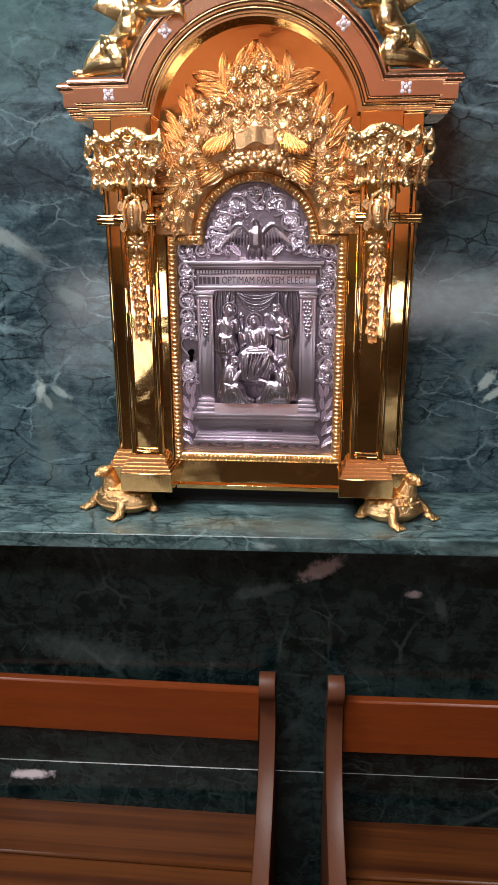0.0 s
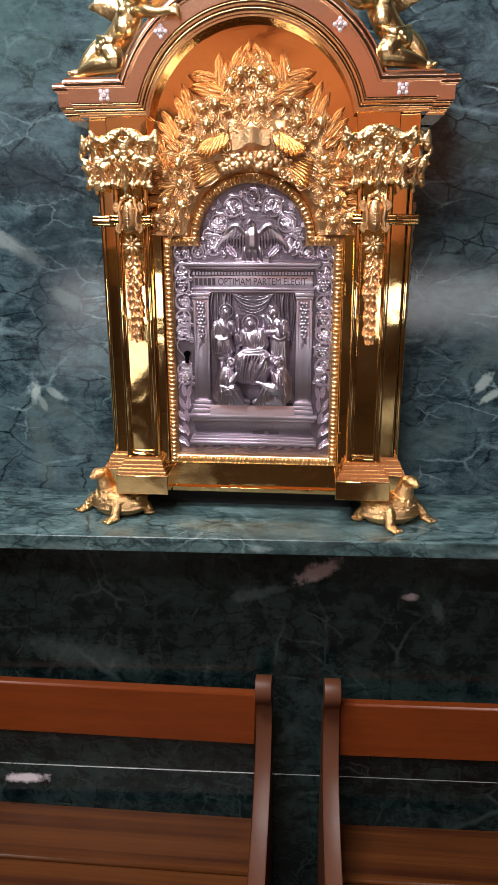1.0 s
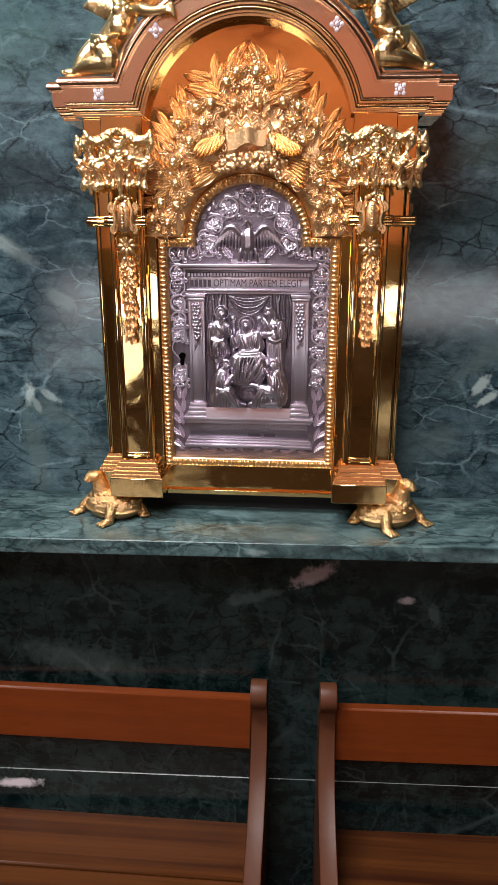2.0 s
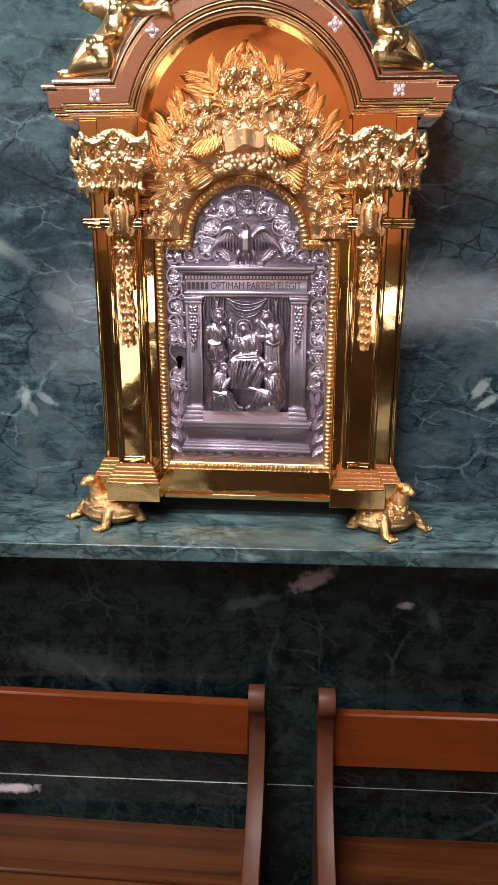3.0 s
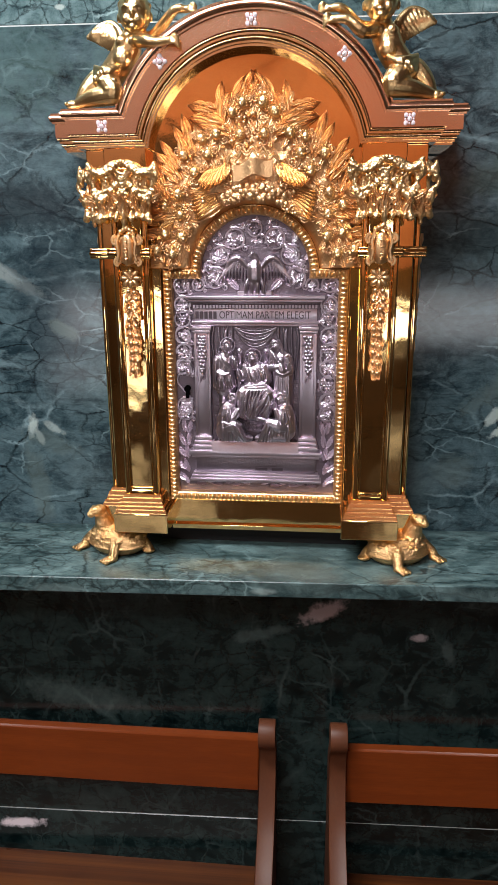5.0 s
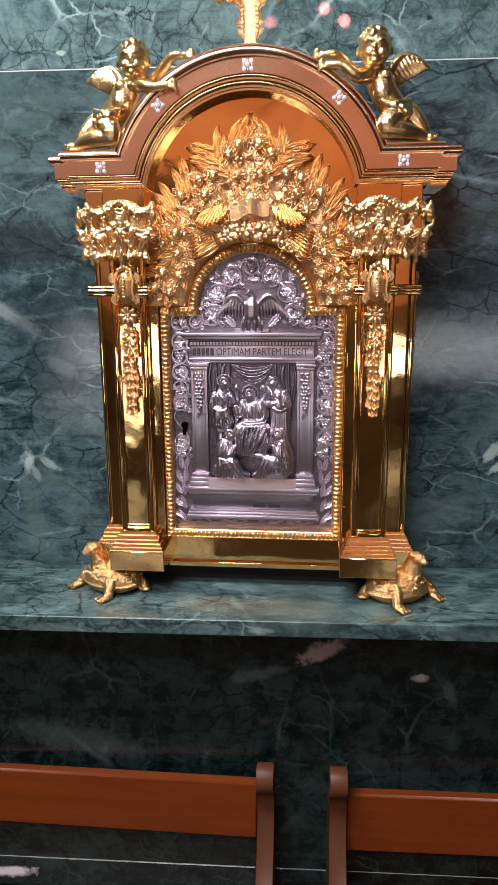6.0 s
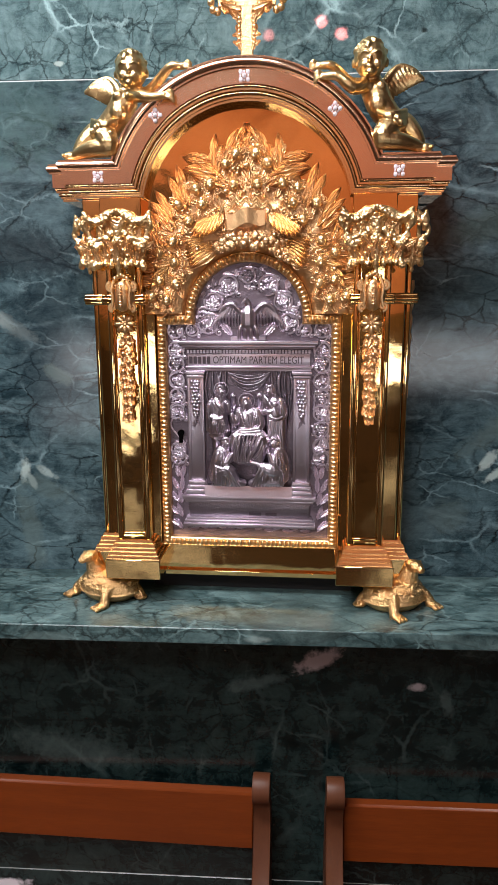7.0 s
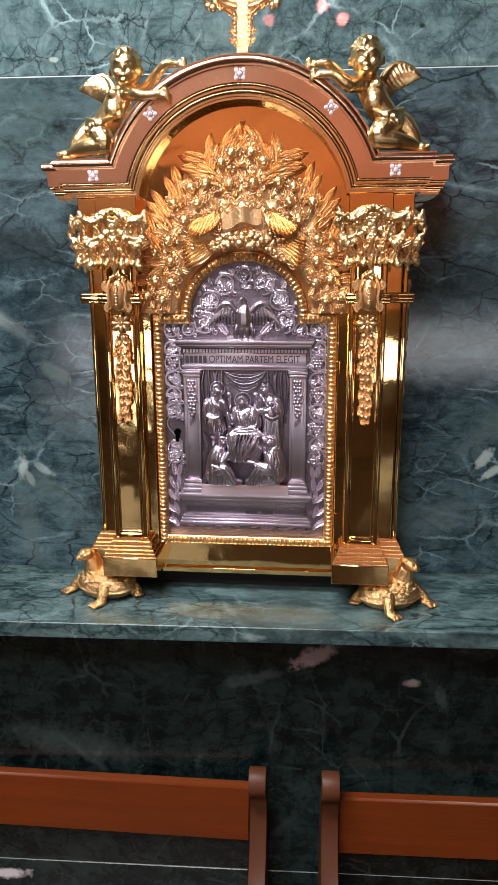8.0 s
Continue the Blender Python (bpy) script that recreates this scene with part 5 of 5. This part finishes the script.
for s in (-1, 1):
    for x, z in BOSSES:
        r = rnd.uniform(0.0066, 0.0080)
        x += rnd.uniform(-0.002, 0.002)
        y = crest_y(x, z) - 0.007
        put("round_boss", boss, pose(*at(s * x, y, z), 0, rnd.uniform(-25, 25), rnd.uniform(-20, 20)) @ Matrix.Diagonal((r, r, r, 1)), crest)
        for t in (-1, 1):
            put("volute", volute, pose(*at(s * x + t * r * 1.25, y + 0.001, z + r * 0.55), 0, rnd.uniform(-40, 40), 0) @ Matrix.Diagonal((t * 0.0052, 0.0055, 0.0052, 1)), crest)
        put("leaf", leaf, facing(*at(s * x - 0.003, y + 0.002, z - r * 0.6), 205, r * 1.9, 4, 1.1), crest)
        put("leaf", leaf, facing(*at(s * x + 0.003, y + 0.002, z - r * 0.6), 155, r * 1.9, 4, 1.1), crest)
    # long ribbed blades standing out round the edge, and the pointed top
    for x, z, a, L, b in ((0.022, 1.704, -22, 0.044, -1), (0.031, 1.698, -18, 0.042, -1), (0.013, 1.716, -14, 0.030, -1), (0.042, 1.692, 4, 0.038, -1), (0.034, 1.692, 60, 0.042, 1), (0.030, 1.684, 56, 0.050, 1),
                          (0.046, 1.706, 68, 0.026, 1), (0.024, 1.676, 52, 0.048, 1), (0.080, 1.652, 6, 0.042, 1), (0.073, 1.650, 16, 0.038, 1), (0.097, 1.634, 26, 0.036, 1), (0.092, 1.622, 34, 0.036, 1),
                          (0.111, 1.600, 10, 0.042, 1), (0.104, 1.596, 24, 0.040, 1), (0.112, 1.590, 74, 0.030, 1), (0.108, 1.583, 92, 0.032, 1), (0.118, 1.572, 66, 0.030, 1), (0.122, 1.556, 74, 0.028, 1), (0.120, 1.540, 98, 0.030, 1)):
        for d in (0, 1):
            put("leaf", blade, facing(*at(s * (x + 0.005 * d * b), crest_y(x, z) - 0.003 - 0.003 * d, z - 0.004 * d), s * (a + 10 * d * b), L * (1.16 - 0.2 * d), -2, s * b * 1.05), crest)
    # two pairs of spread feathered wings beside the middle
    for k in range(8):
        f = k / 7
        put("feather", feather, facing(*at(s * (0.030 + 0.016 * f), -0.022 + 0.003 * f, 1.645 - 0.010 * f), s * (160 - 38 * f), 0.026 + 0.012 * math.sin(f * 2.6), 18, s * 1.2), crest)
        put("feather", feather, facing(*at(s * (0.036 + 0.012 * f), -0.016 + 0.002 * f, 1.598 + 0.012 * f), s * (118 - 26 * f), 0.046 - 0.012 * f, 10, s * 1.3), crest)
    for k in range(5):
        put("feather", feather, facing(*at(s * (0.086 + 0.006 * k), -0.020, 1.590 - 0.006 * k), s * (60 + 18 * k), 0.026, 4, s * 1.2), crest)
    # small leaves, curls and berries between
    n = 0
    while n < 96:
        z = rnd.uniform(1.518, 1.728)
        x = rnd.uniform(0.0, 0.93) * crest_half(z)
        if math.hypot(x, z - DCZ) < DR + 0.005 or x < 0.03 and 1.600 < z < 1.655:
            continue
        n += 1
        y = crest_y(x, z) - 0.003
        put("leaf", leaf, facing(*at(s * x, y, z), s * math.degrees(math.atan2(x, z - 1.58)) + rnd.uniform(-50, 50), rnd.uniform(0.011, 0.017), rnd.uniform(-10, 8), 1.2), crest)
        if n % 4 == 0:
            put("volute", volute, pose(*at(s * x, y - 0.002, z), 0, rnd.uniform(0, 360), 0) @ Matrix.Diagonal((s * 0.0066, 0.005, 0.0066, 1)), crest)
        if n % 3 == 0:
            r = rnd.uniform(0.0024, 0.0038)
            put("berry", berry, pose(*at(s * x + 0.003, y - 0.003, z - 0.004)) @ Matrix.Diagonal((r, r, r, 1)), crest)
# toothed ribbon above the scroll
bm = bmesh.new()
for q in (0.0, 0.005):
    limb(bm, [((k - 5) * 0.0068, -0.0295 + 0.00022 * (k - 5) ** 2 - q * 0.2, 1.655 - q + (0.0048 if k % 2 else -0.002) - 0.0004 * (k - 5) ** 2) for k in range(11)], 0.0015, 6)
part("ribbon", bm, mat_gold_bright, crest, "", 50, Matrix.Translation((0, 0, -1.1)))
# the open scroll in the middle, with a scalloped cloud band below
bm = bmesh.new()
rows = []
for i in range(13):
    f = i / 12 * 2 - 1
    rows.append([bm.verts.new((f * 0.025, -0.031 + 0.004 * f * f - 0.0015 * math.cos(f * 6), zc + 0.003 * math.cos(f * 4) + f * 0.003)) for zc in (1.624, 1.630, 1.638, 1.643)])
for a, c in zip(rows, rows[1:]):
    for k in range(3):
        bm.faces.new((a[k], a[k + 1], c[k + 1], c[k]))
r = bmesh.ops.extrude_face_region(bm, geom=list(bm.faces))
bmesh.ops.translate(bm, verts=[v for v in r["geom"] if isinstance(v, bmesh.types.BMVert)], vec=(0, 0.004, 0))
part("open_scroll", bm, mat_gold_satin, crest, "smooth unrolled gold scroll", 50, Matrix.Translation((0, 0, -1.1)))
bm = bmesh.new()
for k in range(95):
    f = rnd.uniform(-1, 1)
    r = rnd.uniform(0.0026, 0.0055)
    ball(bm, (f * 0.054, -0.027 + 0.011 * f * f, 1.613 - 0.010 * f * f - rnd.uniform(0, 0.016)), (r * 1.2, r * 0.8, r), (0, rnd.uniform(0, 90), 0), 8, 6)
part("cloud_band", bm, mat_gold_chased, crest, "", 50, Matrix.Translation((0, 0, -1.1)))
tpart("crest_foot", boxed(-0.148, -0.088, -0.010, 0.008, 1.510, 1.517, 0.002), mat_gold_chased)
tpart("crest_foot", boxed(0.088, 0.148, -0.010, 0.008, 1.510, 1.517, 0.002), mat_gold_chased)

# ---- cross on the arch ----
bm = bmesh.new()
Z = 1.821
ball(bm, (0, 0.0, Z + 0.002), (0.018, 0.012, 0.006), seg=16, rings=8)
for k in range(9):
    ball(bm, (-0.016 + k * 0.004, -0.010, Z + 0.002), 0.003, seg=6, rings=5)
cross = tpart("cross", bm, mat_gold_satin, "ornate gold cross on the arch")
part("shaft", boxed(-0.0078, 0.0078, -0.004, 0.004, Z, Z + 0.145, 0.001), mat_gold_chased, cross, "", 30, Matrix.Translation((0, 0, -1.1)))
part("arm", boxed(-0.036, 0.036, -0.0038, 0.0038, Z + 0.066, Z + 0.080, 0.001), mat_gold_chased, cross, "", 30, Matrix.Translation((0, 0, -1.1)))
for s in (-1, 1):
    for k, (z, a, L) in enumerate(((0.020, 20, 0.014), (0.026, 70, 0.012), (0.034, 25, 0.016), (0.040, 105, 0.012), (0.050, 30, 0.018), (0.056, 60, 0.018), (0.062, 95, 0.014), (0.066, 75, 0.026))):
        put("leaf", leaf, facing(*at(s * 0.006, -0.003, Z + z - 0.004), s * a, L, 6, 1.1), cross)
    for k in range(5):
        a = radians(-100 + 50 * k)
        put("berry", berry, pose(*at(s * (0.038 + 0.007 * math.cos(a)), 0, Z + 0.073 + 0.011 * math.sin(a))) @ Matrix.Diagonal((0.0048, 0.004, 0.0048, 1)), cross)
    for k in range(7):
        put("berry", berry, pose(*at(s * 0.0092, -0.003, Z + 0.024 + k * 0.0048)) @ Matrix.Diagonal((0.0028, 0.0028, 0.0028, 1)), cross)
    for x, a in ((0.014, 150), (0.022, 170), (0.030, 195), (0.018, 20), (0.028, 10)):
        put("leaf", leaf, facing(*at(s * x, -0.004, Z + 0.072), s * a, 0.015, 4, 1.1), cross)


# ---- winged child figures on the cornice ----
def cherub(s, lean, palm_front, palm_back):
    """A cast kneeling child leaning on the arch; s: the side it kneels on; lean: how far its head is off, sideways and up."""
    bm = bmesh.new()
    seat = 1.7055

    def P(x, y, z):
        f = max(0.0, (z - seat) / 0.117)
        x = x if x < 0.185 or z > 1.775 else 0.185 + (x - 0.185) * 0.86
        return (s * x + lean[0] * f, y, z + lean[1] * f)
    hx, hy, hz = P(0.1535, -0.020, 1.8225)
    # head: skull, cheeks, nose, chin, brow, ears, curls
    ball(bm, (hx, hy, hz), (0.0200, 0.0205, 0.0215), seg=20, rings=14)
    ball(bm, (hx - s * 0.001, hy - 0.009, hz - 0.011), (0.0150, 0.0115, 0.0120), seg=14, rings=10)
    ball(bm, (hx - s * 0.002, hy - 0.0225, hz - 0.006), (0.0028, 0.0035, 0.0038), seg=8, rings=6)
    ball(bm, (hx - s * 0.001, hy - 0.0180, hz - 0.0195), (0.0055, 0.0045, 0.0036), seg=8, rings=6)
    ball(bm, (hx - s * 0.001, hy - 0.0190, hz - 0.0135), (0.0050, 0.0036, 0.0018), seg=8, rings=5)
    for t in (-1, 1):
        ball(bm, (hx + t * 0.0075, hy - 0.0155, hz - 0.0105), 0.0056, seg=8, rings=6)
        limb(bm, [(hx + t * 0.0035, hy - 0.0200, hz + 0.0015), (hx + t * 0.0080, hy - 0.0190, hz + 0.0035), (hx + t * 0.0125, hy - 0.0155, hz + 0.0015)], 0.0014, 6)
        ball(bm, (hx + t * 0.0200, hy - 0.001, hz - 0.005), (0.0028, 0.0036, 0.0055), seg=8, rings=6)
    rnd = random.Random(9)
    for k in range(60):
        a, q = rnd.uniform(0, 6.28), rnd.uniform(0.05, 1.2)
        r = rnd.uniform(0.0036, 0.0046)
        ball(bm, (hx + 0.0192 * math.sin(q) * math.cos(a), hy + 0.0195 * math.sin(q) * math.sin(a), hz + 0.0205 * math.cos(q)), r, seg=6, rings=5)
    # neck, chest, belly, hips
    limb(bm, [P(0.155, -0.015, 1.806), P(0.158, -0.013, 1.798), P(0.161, -0.013, 1.787), P(0.168, -0.014, 1.770), P(0.179, -0.012, 1.755), P(0.189, -0.009, 1.744)],
         [0.0100, 0.0115, 0.0172, 0.0168, 0.0165, 0.0165], 16, 0.95)
    ball(bm, P(0.165, -0.024, 1.768), (0.0120, 0.0095, 0.0125), seg=12, rings=8)
    for d in (-0.007, 0.008):
        ball(bm, P(0.159 + d, -0.0255, 1.7885), (0.0078, 0.0055, 0.0068), seg=10, rings=7)
    # arms on the arch
    for (px_, py_, pz_), sh, el in ((palm_front, P(0.1455, -0.024, 1.7905), P(0.1325, -0.042, 1.7835)), (palm_back, P(0.150, -0.004, 1.797), P(0.130, -0.012, 1.797))):
        limb(bm, [sh, el, (px_ + s * 0.013, py_ + 0.001, pz_ - 0.001), (px_, py_, pz_)], [0.0094, 0.0080, 0.0056, 0.0046], 10)
        ball(bm, (px_ - s * 0.003, py_, pz_), (0.0062, 0.0044, 0.0046), seg=8, rings=6)
        for t in (-1.5, -0.5, 0.5, 1.5):
            limb(bm, [(px_ - s * 0.005, py_ + t * 0.0012, pz_ + t * 0.0016), (px_ - s * 0.011, py_ - 0.002, pz_ + t * 0.0030 + 0.001), (px_ - s * 0.0155, py_ - 0.001, pz_ - 0.003 + t * 0.0034)], [0.0020, 0.0019, 0.0015], 6)
    # front leg folded under, rear thigh sloping down to the heel
    limb(bm, [P(0.187, -0.018, 1.745), P(0.177, -0.034, 1.735), P(0.171, -0.040, 1.726)], [0.0150, 0.0148, 0.0135], 12)
    limb(bm, [P(0.171, -0.040, 1.7215), P(0.192, -0.037, 1.7195), P(0.212, -0.031, 1.7165), P(0.226, -0.028, 1.7125)], [0.0128, 0.0112, 0.0085, 0.0060], 12)
    limb(bm, [P(0.188, -0.002, 1.751), P(0.203, -0.006, 1.745), P(0.217, -0.011, 1.732), P(0.226, -0.014, 1.717)], [0.0165, 0.0152, 0.0115, 0.0075], 12)
    for y in (-0.029, -0.014):
        x, _, z = P(0.231, y, 1.7125)
        ball(bm, (x, y, z), (0.0095, 0.0062, 0.0060), seg=10, rings=6)
        for t in range(5):
            ball(bm, (x + s * (0.0085 - 0.0012 * abs(t - 1)), y - 0.0058 + t * 0.0029, z + 0.001), 0.0022, seg=6, rings=5)
    # crumpled cloth round the hips
    for k in range(9):
        f = k / 8
        limb(bm, [P(0.164 + 0.006 * f, -0.034, 1.757 - 0.016 * f), P(0.181 + rnd.uniform(-0.003, 0.003), -0.040 - 0.005 * rnd.random(), 1.752 - 0.018 * f), P(0.202, -0.024, 1.760 - 0.018 * f)], [rnd.uniform(0.0020, 0.0032), rnd.uniform(0.0026, 0.0044), 0.0024], 6)
    for k in range(6):
        ball(bm, P(0.168 + 0.005 * k, -0.044, 1.741 + rnd.uniform(-0.004, 0.005)), (0.0050, 0.0040, 0.0036), (0, rnd.uniform(0, 90), 0), 8, 6)
    # wing: a bowed leading edge and overlapping feathers below it
    bone = [P(0.172, 0.004, 1.796), P(0.181, 0.010, 1.812), P(0.193, 0.014, 1.8225), P(0.209, 0.015, 1.819), P(0.2225, 0.013, 1.8065)]
    limb(bm, bone, [0.0062, 0.0052, 0.0042, 0.0036, 0.0026], 8, 0.7)
    for k in range(10):
        f = k / 9
        i = min(3, int(f * 3.2))
        g = f * 3.2 - i
        st = Vector(bone[i]).lerp(Vector(bone[i + 1]), g)
        en = Vector(P(0.187 + 0.0355 * f, 0.012, 1.784 + 0.0205 * f ** 0.8))
        mid = st.lerp(en, 0.5) + Vector((-s * 0.0025, -0.0025, 0))
        limb(bm, [tuple(st), tuple(mid), tuple(en)], [0.0034, 0.0036, 0.0020], 6, 0.6)
    ob = part("cherub_statue", bm, mat_gold_satin2)
    tagged(ob, "cast gold winged child statue kneeling on the cornice", "statue", "statues on the cornice")
    return fused(ob, 0.0011, 3)


mat_gold_satin2 = metal("burnished_cast_gold", (1.0, 0.69, 0.34), 0.29, relief=0.2, relief_scale=130, tarnish=0.08)
cherub(-1, (0.0120, -0.0085), (-0.0985, -0.046, 1.7765), (-0.0785, -0.030, 1.8135))
cherub(1, (0.002, -0.0055), (0.1035, -0.046, 1.7925), (0.0975, -0.030, 1.8085))

# ---- ceiling fittings ----
for x, y, z in ((0.295, -2.85, 2.945), (0.40, -2.85, 2.885), (0.02, -2.85, 2.885)):
    bm = bmesh.new()
    tube(bm, [(x, y, z + 0.02), (x, y, 3.1)], 0.03, 16)
    tagged(part("downlight", bm, mat_dark), "small dark ceiling downlight", "lamp", "ceiling downlights")
for x, y, w, d in ((-0.55, -0.85, 1.3, 0.3), (-0.7, -2.1, 1.5, 0.7), (0.0, -4.1, 6.0, 0.3)):
    bm = boxed(x - w / 2 - 0.03, x + w / 2 + 0.03, y - d / 2 - 0.03, y + d / 2 + 0.03, 3.04, 3.1, 0.004)
    tagged(part("ceiling_light", bm, mat_room), "flat rectangular ceiling light panel", "lamp")
